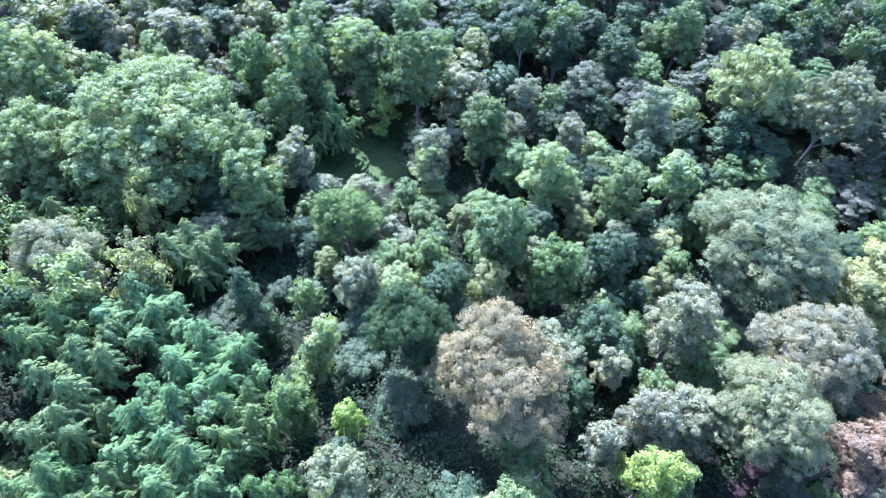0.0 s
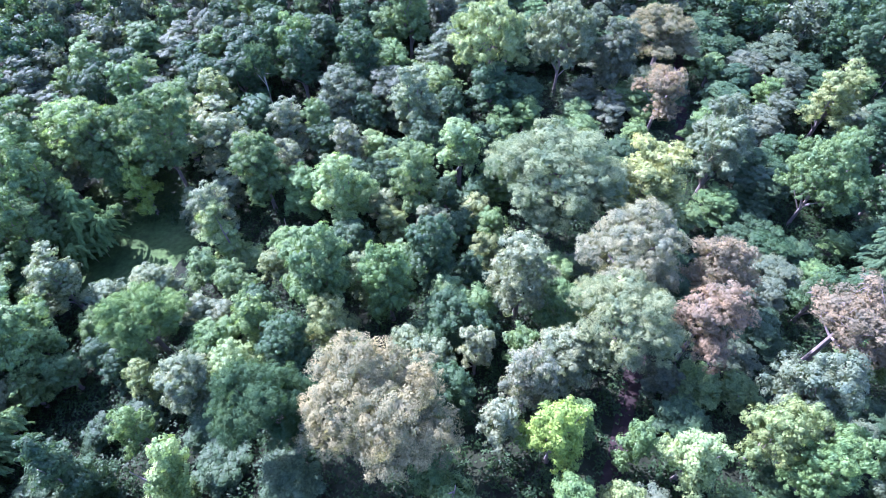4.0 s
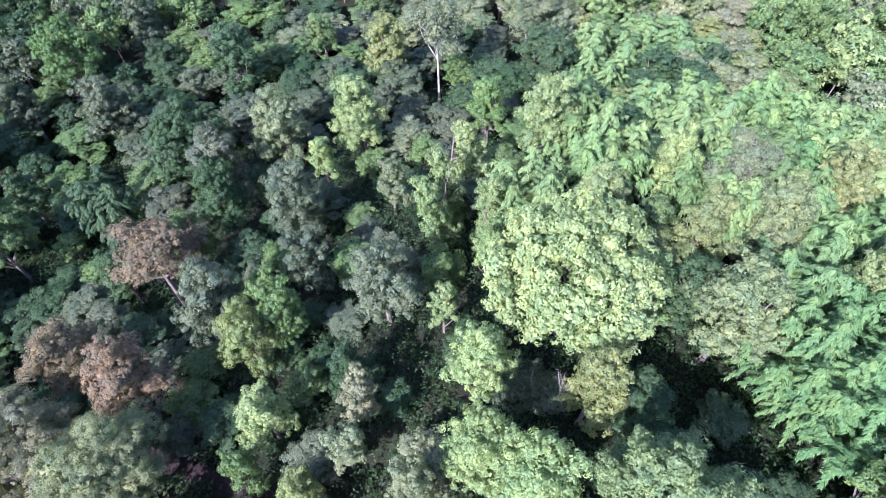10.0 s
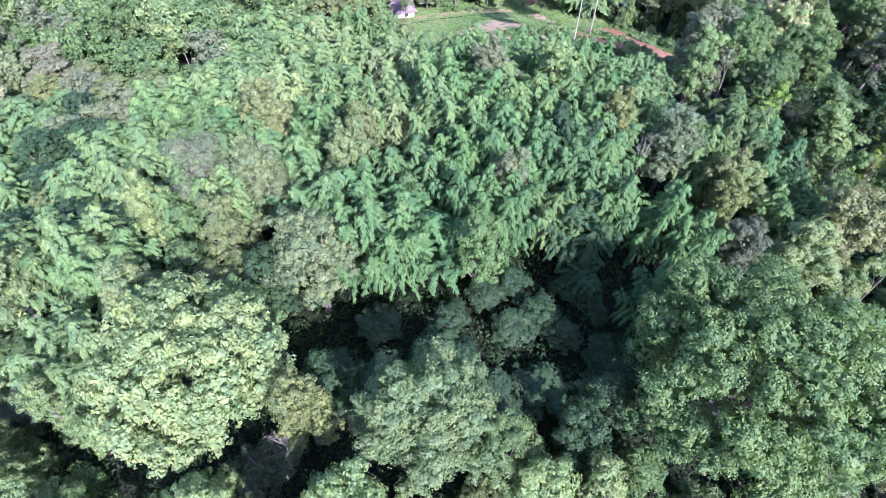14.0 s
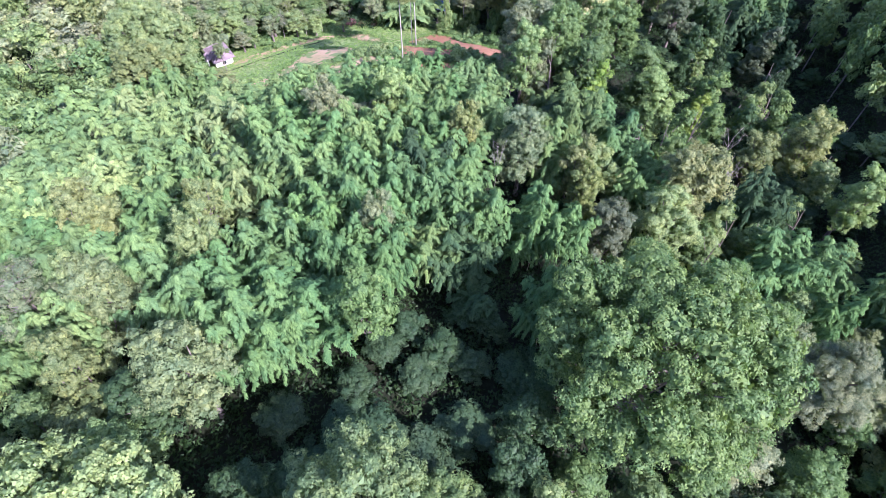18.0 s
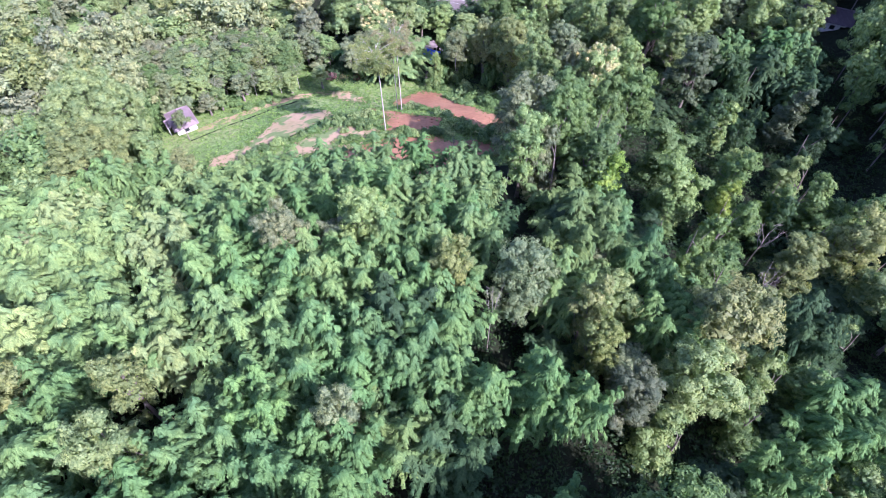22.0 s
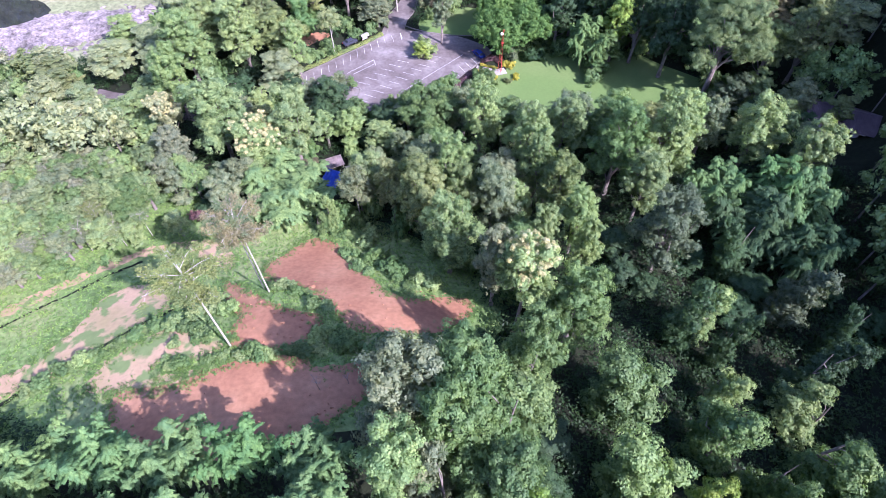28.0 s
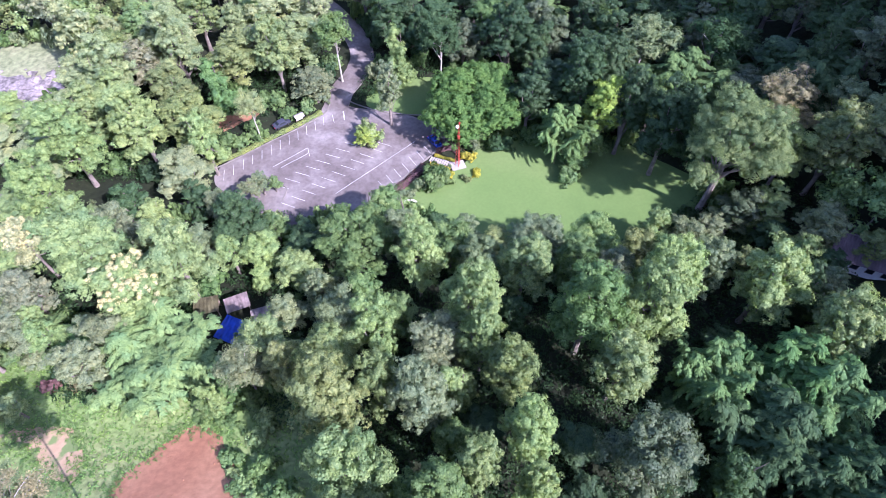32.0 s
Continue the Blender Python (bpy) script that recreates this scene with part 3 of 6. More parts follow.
def make_bare(seed, H, w):
    """A dead, pale, forking tree: trunk and boughs as one, fine twigs as the other."""
    rng = np.random.default_rng(seed)
    wood, twigs = bmesh.new(), bmesh.new()
    tube(wood, [(0, 0, -0.6), (0.2, 0.1, H * 0.35), (0, 0.2, H * 0.62)], [0.2, 0.13, 0.09], 7)
    for k in range(7):
        a = k * 2.4
        e = np.array((math.cos(a) * w * rng.uniform(0.2, 0.5), math.sin(a) * w * rng.uniform(0.2, 0.5), H * rng.uniform(0.78, 1.0)))
        f = np.array((0, 0.2, H * rng.uniform(0.48, 0.62)))
        m = f + (e - f) * 0.5 + rng.normal(size=3) * 0.4
        tube(wood, [tuple(f), tuple(m), tuple(e)], [0.07, 0.045, 0.02], 5)
        for j in range(6):
            g = m + (e - m) * rng.uniform(0, 1)
            h = g + unit(rng.normal(size=3) + (0, 0, 0.6)) * rng.uniform(0.7, 1.9)
            tube(twigs, [tuple(g), tuple((g + h) / 2 + rng.normal(size=3) * 0.1), tuple(h)], [0.03, 0.02, 0.01], 4)
    out = []
    for name, bm in (("trunk", wood), ("twig_crown", twigs)):
        me = bpy.data.meshes.new(name)
        bm.to_mesh(me)
        bm.free()
        me.materials.append(BARK_DEAD)
        out.append(me)
    return out[0], out[1], w, H


def make_vine(seed, H, w, mat, bark):
    """A trunk smothered in creepers: stacked leaning lobes with hanging skirts."""
    rng = np.random.default_rng(seed)
    lobes, x, y = [], 0.0, 0.0
    for k in range(8):
        s = 0.16 + 0.84 * k / 7
        x, y = x + rng.uniform(-0.13, 0.13) * w, y + rng.uniform(-0.13, 0.13) * w
        r = w * (0.42 - 0.2 * s) * rng.uniform(0.75, 1.25)
        lobes.append(((x, y, H * s - r), (r, r, H * 0.1 + r * 0.4)))
        if k in (2, 4, 5):
            a = rng.uniform(0, math.tau)
            lobes.append(((x + math.cos(a) * w * 0.32, y + math.sin(a) * w * 0.32, H * s - r), (r * 0.7, r * 0.7, H * 0.09)))
    verts = foliage(rng, lobes, 1.1, 52, 0.66, 0.28, 0.75, 0.9, -0.5)
    bm = limbs(rng, H * 0.9, 0.4, 0.22, [c for c, r in lobes[-3:]])
    me = bpy.data.meshes.new("trunk")
    bm.to_mesh(me)
    bm.free()
    me.materials.append(bark)
    return me, leaves_mesh("crown", verts, mat), w, H


def make_bamboo(seed, H, w, plumes, leaves, mat, bark):
    """A clump of arching culms, each a tall feather of drooping side branches that narrows to its nodding tip."""
    rng = np.random.default_rng(seed)
    parts, bm = [], bmesh.new()
    lean = rng.uniform(0, math.tau)
    for k in range(plumes):
        a = math.tau * (k * 0.382 + rng.uniform(-0.05, 0.05))
        out = unit(np.array((math.cos(a), math.sin(a), 0)) + 0.45 * np.array((math.cos(lean), math.sin(lean), 0)))
        foot = np.array((math.cos(a), math.sin(a), 0)) * w * rng.uniform(0.02, 0.15)
        reach, tall = w * (0.08 + 0.42 * (k + 0.5) / plumes), H * (1.0 - 0.36 * ((k + 0.5) / plumes) ** 1.3) * rng.uniform(0.9, 1.02)
        droop, sway = rng.uniform(0.16, 0.42), rng.uniform(-0.1, 0.1) * w
        side0 = np.array((-out[1], out[0], 0))

        def at(s):
            s = np.atleast_1d(s)[:, None]
            return foot + out * (0.3 + reach * s ** 2.2) + side0 * sway * s ** 2 + np.array((0, 0, 1.0)) * tall * (s - droop * np.maximum(0, s - 0.68) ** 2 * 4.0)
        tube(bm, [tuple(at(s)[0] - (0, 0, 0.6 * (s == 0))) for s in (0, 0.3, 0.6, 0.85, 1)], [0.07, 0.065, 0.05, 0.03, 0.012], 4)
        # branches in whorls up the culm, shorter towards the tip, every one a narrow hanging feather
        sprays = 42
        along_culm = 0.36 + 0.64 * ((np.arange(sprays) + rng.uniform(0, 0.9, sprays)) / sprays)
        swing = np.arange(sprays) * 2.4 + rng.uniform(-0.5, 0.5, sprays)
        span = 3.6 * np.clip((1.06 - along_culm) / 0.5, 0.1, 1) ** 0.8 * np.clip((along_culm - 0.22) / 0.2, 0.6, 1) * rng.uniform(0.6, 1.2, sprays)
        share = span / span.sum()
        nth = rng.choice(sprays, leaves, p=share)
        s = along_culm[nth]
        p, way = at(s), unit(at(s + 0.02) - at(s - 0.02))
        side = unit(np.cross(way, (0.02, 0.01, 1)))
        over = unit(np.cross(side, way))
        turn = swing[nth][:, None]
        off = side * np.sin(turn) + over * np.cos(turn)
        u = rng.uniform(0.02, 1.0, leaves) ** 0.75
        v = (u * span[nth])[:, None]
        hang = span[nth][:, None] * (0.5 * u - 0.85 * u ** 2)[:, None]
        flank = rng.choice((-1.0, 1.0), leaves)[:, None]
        barb = unit(np.cross(off, (0, 0, 1)))
        wide = (0.5 * (1 - 0.7 * u) * rng.uniform(0.3, 1, leaves))[:, None]
        pos = p + off * v + way * v * 0.22 + np.array((0, 0, 1)) * hang + barb * flank * wide + rng.normal(size=(leaves, 3)) * 0.07
        nor = np.array((0, 0, 0.9)) + off * (0.2 + 0.7 * u)[:, None] + barb * flank * 0.3 + rng.normal(size=(leaves, 3)) * 0.13
        alo = off * 0.8 + barb * flank * 0.7 - np.array((0, 0, 1)) * (0.25 + 0.7 * u)[:, None] + rng.normal(size=(leaves, 3)) * 0.22
        length = rng.uniform(0.36, 0.7, leaves)
        parts.append(leaf_blades(rng, pos, nor, alo, length, length * rng.uniform(0.28, 0.42, leaves)))
    me = bpy.data.meshes.new("culms")
    bm.to_mesh(me)
    bm.free()
    me.materials.append(bark)
    return me, leaves_mesh("foliage", np.concatenate(parts), mat), w, H


def make_shrub(seed, w, h, mat, leaf=0.27, per=28, spacing=0.66):
    rng = np.random.default_rng(seed)
    lobes = [((rng.uniform(-0.25, 0.25) * w, rng.uniform(-0.25, 0.25) * w, h * 0.45), (w * 0.3, w * 0.3, h * 0.5)) for _ in range(4)]
    bm = bmesh.new()
    for c, r in lobes:
        tube(bm, [(0, 0, -0.2), (c[0] * 0.5, c[1] * 0.5, c[2] * 0.5), c], [0.06, 0.045, 0.02], 4)
    me = bpy.data.meshes.new("stems")
    bm.to_mesh(me)
    bm.free()
    me.materials.append(BARK)
    return me, leaves_mesh("foliage", foliage(rng, lobes, spacing, per, 0.36, leaf, 0.65, 0.2, -0.5), mat), w, h


def make_palm(seed, H, fronds, length, mat, bark, wide=0.16):
    """A crown of arching fronds on a stem; wide blades make a banana plant."""
    rng = np.random.default_rng(seed)
    pos, nor, alo, lng = [], [], [], []
    bm = tube(bmesh.new(), [(0, 0, -0.5), (0.1, 0, H * 0.5), (0.15, 0.1, H)], [0.22, 0.17, 0.13], 7)
    for k in range(fronds):
        a = k * 2.4 + rng.uniform(-0.3, 0.3)
        lift = rng.uniform(0.1, 1.1)
        out = np.array((math.cos(a), math.sin(a), 0))
        side = np.array((-out[1], out[0], 0))
        for n in range(22):
            s = (n + 1) / 22
            p = np.array((0.15, 0.1, H)) + out * length * s * math.cos(lift * (1 - s)) + np.array((0, 0, length * (lift * s - 0.85 * s * s)))
            for flank in (-1, 1):
                u = length * wide * math.sin(min(1, 0.15 + s) * 2.9)
                pos.append(p + side * flank * u * 0.5 - (0, 0, 0.12 * u))
                nor.append(np.array((0, 0, 1)) + out * 0.3 + side * flank * 0.3 + rng.normal(size=3) * 0.12)
                alo.append(side * flank + out * 0.5)
                lng.append(max(0.2, u * 1.15))
    lng = np.array(lng)
    me = bpy.data.meshes.new("stem")
    bm.to_mesh(me)
    bm.free()
    me.materials.append(bark)
    return me, leaves_mesh("fronds", leaf_blades(rng, np.array(pos), np.array(nor), np.array(alo), lng, lng * 0.34), mat), length * 2, H


PLANS = {
    "broad": [make_round(10 + k, 11, 18, 23, 16 + k, 1.16, 60, 0.7, 0.27, 0.75, LEAF, BARK, -0.45) for k in range(6)],
    "small": [make_round(20 + k, 7.5, 13.5, 17, 13, 1.04, 52, 0.62, 0.27, 0.75, LEAF, BARK, -0.45) for k in range(3)],
    "big": [make_dome(30 + k, 27, 21, 28, 64 + 6 * k, 0.055, 0.105, 1.02, 46, 0.66, 0.25, 0.75, 0.5) for k in range(2)],
    "wide": [make_dome(35 + k, 16.5, 17, 25, 34 + 4 * k, 0.075, 0.135, 1.0, 48, 0.62, 0.25, 0.75, 0.38) for k in range(3)],
    "bigleaf": [make_dome(40, 24, 17, 26, 60, 0.06, 0.105, 1.0, 26, 0.72, 0.4, 0.78, 0.45)],
    "fine": [make_round(50 + k, 17, 15, 25, 15 + k, 0.9, 95, 0.7, 0.165, 0.85, LEAF_FINE, BARK, -0.2) for k in range(2)],
    "sparse": [make_sparse(60 + k, 10, 11, 21, LEAF_FINE, BARK) for k in range(3)],
    "vine": [make_vine(70 + k, 17, 7.5, LEAF, BARK) for k in range(4)],
    "bamboo": [make_bamboo(80 + k, 19, 14, 7 + k, 3200, LEAF_BAMBOO, CULM) for k in range(5)],
    "rain": [make_round(90, 24, 6, 12, 24, 0.95, 40, 0.7, 0.30, 0.8, LEAF_FINE, BARK, -0.1)],
    "wispy": [make_wispy(140 + k, 10, 8, 23) for k in range(3)],
    "slim": [make_round(95 + k, 9, 9, 21, 11, 1.15, 26, 0.85, 0.30, 0.7, LEAF_FINE, BARK_PALE, -0.5, 0.25, 0.19) for k in range(2)],
    "flower": [make_flower(120 + k) for k in range(2)],
    "bare": [make_bare(130 + k, 18, 6) for k in range(3)],
    "shrub": [make_shrub(100 + k, 3.2, 1.9, LEAF) for k in range(3)],
    "palm": [make_palm(110, 6, 16, 3.6, LEAF, BARK)],
    "banana": [make_palm(112, 2.6, 10, 2.8, LEAF, CULM, 0.3)],
}
PLANS["outer"] = PLANS["broad"][:3] + PLANS["small"]
KINDS = {
    "outer": ("woodland_tree", "tree", "trunk", "crown", "outer forest trees"),
    "broad": ("broadleaf_tree", "tree", "trunk", "crown", "forest trees"), "small": ("young_tree", "tree", "trunk", "crown", "young trees"),
    "big": ("canopy_tree", "tree", "trunk", "crown", ""), "wide": ("canopy_tree", "tree", "trunk", "crown", ""), "bigleaf": ("large_leaved_tree", "tree", "trunk", "crown", ""),
    "fine": ("dense_tree", "tree", "trunk", "crown", ""), "sparse": ("half_bare_tree", "tree", "trunk", "crown", ""),
    "vine": ("creeper_covered_tree", "tree", "trunk", "creepers", "creeper-covered trees"), "bamboo": ("bamboo_clump", "bamboo", "stalk", "foliage", "bamboo grove"),
    "wispy": ("slender_tree", "tree", "trunk", "crown", "slender clearing trees"), "rain": ("umbrella_tree", "tree", "trunk", "crown", ""), "slim": ("slim_tree", "tree", "trunk", "crown", ""),
    "flower": ("flowering_tree", "tree", "trunk", "crown", "flowering trees"), "bare": ("dead_tree", "tree", "trunk", "twig_crown", "dead trees"),
    "shrub": ("shrub", "shrub", "stem", "foliage", "shrubs"), "palm": ("palm", "palm", "stem", "frond_crown", ""), "banana": ("banana_plant", "plant", "stem", "frond_crown", "banana plants"),
}
TINTS = {  # foliage colours
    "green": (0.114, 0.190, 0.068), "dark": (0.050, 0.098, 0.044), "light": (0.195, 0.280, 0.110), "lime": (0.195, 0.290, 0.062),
    "sage": (0.166, 0.212, 0.114), "grey": (0.188, 0.218, 0.132), "pink": (0.180, 0.158, 0.094), "rust": (0.190, 0.115, 0.090),
    "olive": (0.172, 0.218, 0.086), "blue": (0.100, 0.196, 0.073), "cream": (0.50, 0.47, 0.26), "dun": (0.205, 0.196, 0.115), "mint": (0.130, 0.220, 0.083),
    "purple": (0.150, 0.085, 0.095), "yellow": (0.36, 0.34, 0.05), "fern": (0.165, 0.228, 0.100), "chartreuse": (0.205, 0.262, 0.088), "deep": (0.088, 0.178, 0.050), "pale": (0.240, 0.288, 0.145), "moss": (0.098, 0.132, 0.078),
}
LOOKS = {"green": "mid-green", "dark": "dark green", "light": "light green", "lime": "bright yellow-green", "sage": "dull sage-green", "grey": "grey-green",
         "pink": "pinkish brown", "rust": "rusty red-brown", "olive": "yellowish olive", "blue": "bluish green", "cream": "cream-flowering", "mint": "pale cool green", "purple": "burgundy", "yellow": "golden yellow", "moss": "dull mossy green", "pale": "pale yellow-green", "dun": "dull grey-brown", "fern": "soft yellowish green", "chartreuse": "pale yellowish", "deep": "rich deep green"}
WORDS = {"wispy": "slender pale-stemmed tree with a thin {} crown", "outer": "{} woodland tree in the closed forest canopy", "broad": "{} broadleaf tree with a lumpy rounded crown", "small": "young {} tree in the understorey", "big": "huge spreading {} canopy tree", "wide": "spreading {} canopy tree with uneven boughs", "bigleaf": "wide {} tree with large distinct leaves",
         "fine": "dense {} tree with very fine foliage", "sparse": "half-bare {} tree with thin twigs", "vine": "tree smothered in {} hanging creepers", "bamboo": "clump of arching {} bamboo plumes",
         "rain": "flat-topped {} umbrella tree by the lawn", "slim": "tall slim pale-trunked tree with {} crown", "flower": "{} tree topped with cream blossom", "bare": "dead pale tree with bare forking boughs", "shrub": "low {} leafy shrub on open ground", "palm": "small {} feathery palm", "banana": "{} banana plant with torn broad leaves"}
TAKEN = []
rnd = random.Random(4)


def plant(kind, x, y, width=None, height=None, tint="green", bare=False):
    """A plant of that kind, width and height in metres, rooted in the ground at x, y."""
    plans = PLANS[kind]
    stem, crown, w, h, *bloom = plans[rnd.randrange(len(plans))]
    name, category, stem_name, crown_name, group = KINDS[kind]
    sx, sz = (width or w) / w, (height or h) / h
    root = new(name)
    root.empty_display_size = 0.5
    root.matrix_world = pose(x, y, ground_z(x, y), 0, 0, rnd.uniform(0, 360)) @ Matrix.Diagonal((sx, sx, sz, 1))
    a, b = new(stem_name, stem), new(crown_name, crown)
    a.parent = b.parent = root
    k = [rnd.uniform(0.86, 1.16) for _ in range(3)]
    b.color = (*(c * (0.35 * q + 0.65 * k[0]) for c, q in zip(TINTS[tint], k)), 1)
    if kind == "bamboo":
        tagged(a, "thin green culms hidden under the foliage", kind="stuff")
    if bloom:
        c = new("blossom", bloom[0])
        c.parent = root
        c.color = (*TINTS["cream"], 1)
        tagged(c, "cream blossom")
    tagged(root, WORDS[kind].format(LOOKS[tint]), category, group)
    TAKEN.append((x, y, (0.32 if kind == "bamboo" else 0.5) * (width or w)))
    return root


# ---- trees of the clearing ----
plant("wispy", -4.1, 121.2, 10.5, 22.5, "olive")
plant("wispy", -0.9, 133.4, 9.5, 22.5, "dun")
plant("wispy", -1.9, 134.3, 7.5, 23, "sage")
plant("vine", 7.5, 152.5, 3.0, 11, "light")

# tall trees added to shade the terraces and the far edge of the lawn
# the three beyond the lawn carry the forest wall's shade as dark tint
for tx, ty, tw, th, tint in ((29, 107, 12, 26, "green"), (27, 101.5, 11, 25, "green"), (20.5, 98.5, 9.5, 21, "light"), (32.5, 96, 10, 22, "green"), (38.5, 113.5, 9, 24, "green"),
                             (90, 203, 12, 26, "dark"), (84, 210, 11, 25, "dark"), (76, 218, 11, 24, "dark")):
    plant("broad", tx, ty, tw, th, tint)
for tx, ty, tw, th, tint in ((21.5, 114.5, 6.5, 12, "light"),):
    plant("small", tx, ty, tw, th, tint)


plant("sparse", -50.5, 131.2, 5.0, 8.5, "sage")  # before the cottage

# young growth added below the great tree and southwest, tinted dark for hollow shade
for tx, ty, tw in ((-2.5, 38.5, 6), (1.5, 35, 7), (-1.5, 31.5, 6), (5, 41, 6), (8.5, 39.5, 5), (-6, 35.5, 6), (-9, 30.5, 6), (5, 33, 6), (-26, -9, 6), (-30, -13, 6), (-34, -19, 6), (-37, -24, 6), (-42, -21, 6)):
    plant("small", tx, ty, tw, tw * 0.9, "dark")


# ---- trees of the forest, stand by stand ----

# stand of the forest, view bearing -3
plant("wide", 28.4, 181.0, 14.8, 18.0, "green")
plant("broad", -7.6, 202.6, 13.0, 13.0, "pale")
plant("rain", 52.5, 220.1, 25.7, 11.5, "deep")
plant("shrub", 29.0, 218.1, 7.2, 4.5, "light")
plant("broad", 78.9, 211.0, 9.5, 21.0, "lime")
plant("bamboo", 71.0, 208.5, 13.0, 17.0, "green")
plant("small", 76.5, 208.0, 9.0, 12.0, "green")
plant("small", 73.5, 206.0, 7.0, 7.0, "green")
plant("shrub", 72.0, 203.0, 6.0, 3.2, "green")
plant("broad", 57.0, 172.5, 10.5, 20.0, "light")
plant("broad", 66.0, 173.0, 9.5, 18.0, "green")
plant("broad", 49.5, 176.0, 9.0, 16.0, "sage")
plant("broad", 104.5, 160.0, 7.0, 13.5, "sage")
plant("small", 95.5, 184.0, 7.0, 8.0, "sage")
plant("small", 100.0, 185.0, 9.0, 12.0, "moss")
plant("fine", 97.0, 191.5, 19.9, 29.0, "fern")
plant("broad", 74.1, 161.0, 12.6, 25.8, "light")
plant("broad", 64.6, 160.5, 12.5, 25.8, "green")
plant("broad", 67.5, 151.5, 9.4, 20.7, "light")
plant("broad", 87.2, 170.0, 8.3, 19.8, "sage")
plant("broad", 94.7, 164.6, 11.8, 22.6, "light")
plant("broad", 101.0, 155.1, 10.1, 21.3, "light")
plant("broad", 67.5, 138.5, 12.7, 23.4, "moss")
plant("broad", 29.7, 138.4, 11.0, 22.0, "light")
plant("broad", 25.9, 148.9, 11.0, 22.0, "olive")
plant("broad", 38.4, 148.6, 9.7, 20.9, "sage")
plant("broad", 51.7, 151.7, 8.6, 20.0, "olive")
plant("broad", 52.7, 143.3, 8.0, 19.6, "light")
plant("broad", 45.7, 139.2, 6.2, 19.0, "light")
plant("flower", -8.0, 171.8, 12.9, 17.0, "light")
plant("flower", -29.8, 183.6, 8.9, 17.0, "pale")
plant("broad", -17.3, 179.7, 13.9, 24.5, "light")
plant("broad", -0.8, 175.3, 12.7, 23.5, "light")
plant("broad", 39.2, 174.8, 9.4, 23.2, "light")
plant("broad", 47.5, 164.6, 10.4, 24.0, "light")
plant("broad", 20.1, 155.1, 8.0, 18.0, "olive")
plant("small", 32.0, 162.0, 7.6, 19.0, "light")
plant("vine", 37.3, 239.7, 7.4, 16.0, "light")
plant("small", 34.1, 222.7, 7.4, 19.0, "sage")
plant("bamboo", -3.0, 161.3, 21.3, 12.0, "mint")
plant("slim", 22.0, 239.4, 10.4, 19.0, "green")
plant("broad", 16.4, 232.2, 10.6, 10.0, "sage")
plant("vine", -5.4, 231.6, 7.7, 15.0, "blue")
# dark tints on the eastern bamboo put the valley's shade into their colour
plant("bamboo", 85.0, 142.1, 17.0, 18.0, "dark")
plant("bamboo", 81.2, 149.7, 12.8, 19.0, "blue")
plant("bamboo", 99.4, 217.1, 25.1, 19.0, "green")
plant("bamboo", 120.4, 207.8, 19.7, 19.0, "dark")
plant("bamboo", 93.4, 150.5, 14.1, 19.0, "blue")
plant("bamboo", 95.4, 145.2, 13.5, 19.0, "blue")
plant("bamboo", 92.9, 134.5, 12.4, 18.0, "dark")
plant("broad", 7.9, 236.9, 10.3, 21.4, "light")
plant("broad", -14.7, 238.4, 12.8, 23.5, "pale")
plant("broad", -26.8, 228.4, 13.4, 24.0, "pale")
plant("broad", -17.0, 212.1, 12.4, 23.2, "light")
plant("broad", -29.7, 207.6, 13.1, 23.8, "light")
plant("broad", -30.2, 195.1, 11.3, 22.3, "light")
plant("slim", 4.5, 218.7, 7.2, 15.0, "pale")
plant("small", -3.9, 209.1, 7.9, 19.0, "light")
plant("shrub", 43.4, 203.5, 7.3, 4.0, "green")
plant("broad", 82.8, 223.1, 11.1, 22.1, "dark")
plant("slim", 92.1, 228.4, 14.9, 22.0, "sage")
plant("slim", 106.0, 223.9, 13.2, 22.0, "dark")
plant("sparse", 111.6, 204.1, 15.1, 21.0, "dun")
plant("broad", 115.8, 190.2, 12.0, 22.8, "olive")
plant("broad", 62.3, 237.7, 13.0, 23.7, "dark")
plant("slim", 46.5, 234.5, 11.5, 20.0, "dark")

# stand of the forest, view bearing -3
plant("broad", 33.1, 151.3, 8.3, 19.8, "olive")
plant("broad", 48.1, 157.5, 8.0, 22.1, "light")
plant("broad", 36.0, 129.7, 8.3, 23.0, "sage")
plant("flower", 39.7, 125.5, 10.5, 23.5, "light")
plant("broad", 52.3, 135.9, 5.9, 19.0, "light")
plant("broad", 79.0, 167.6, 10.6, 24.1, "light")
plant("broad", 24.5, 154.1, 7.7, 19.3, "olive")
plant("broad", 10.5, 182.8, 9.9, 11.0, "light")
plant("broad", 17.6, 177.7, 8.5, 11.0, "light")
plant("slim", 13.0, 155.5, 7.8, 15.0, "sage")

# stand of the forest, view bearing -3
plant("bare", 58.9, 77.4, 4.9, 12.0, "grey")
plant("bare", 19.0, 101.3, 3.8, 14.0, "grey")
plant("broad", 22.3, 107.0, 14.5, 23.5, "sage")
plant("vine", 25.8, 96.2, 7.5, 17.0, "sage")
plant("vine", 37.8, 110.9, 10.6, 18.0, "green")
plant("vine", 33.0, 95.0, 8.3, 17.0, "lime")
plant("broad", 47.0, 121.8, 10.5, 21.6, "green")
plant("vine", 50.9, 111.9, 10.6, 17.0, "green")
plant("vine", 49.5, 99.9, 10.1, 17.0, "light")
# dark and moss creepers from here carry valley shade in their tint
plant("vine", 80.2, 136.6, 7.0, 17.0, "dark")
plant("vine", 67.5, 122.5, 7.2, 17.0, "dark")
plant("vine", 87.3, 126.9, 8.0, 17.0, "moss")
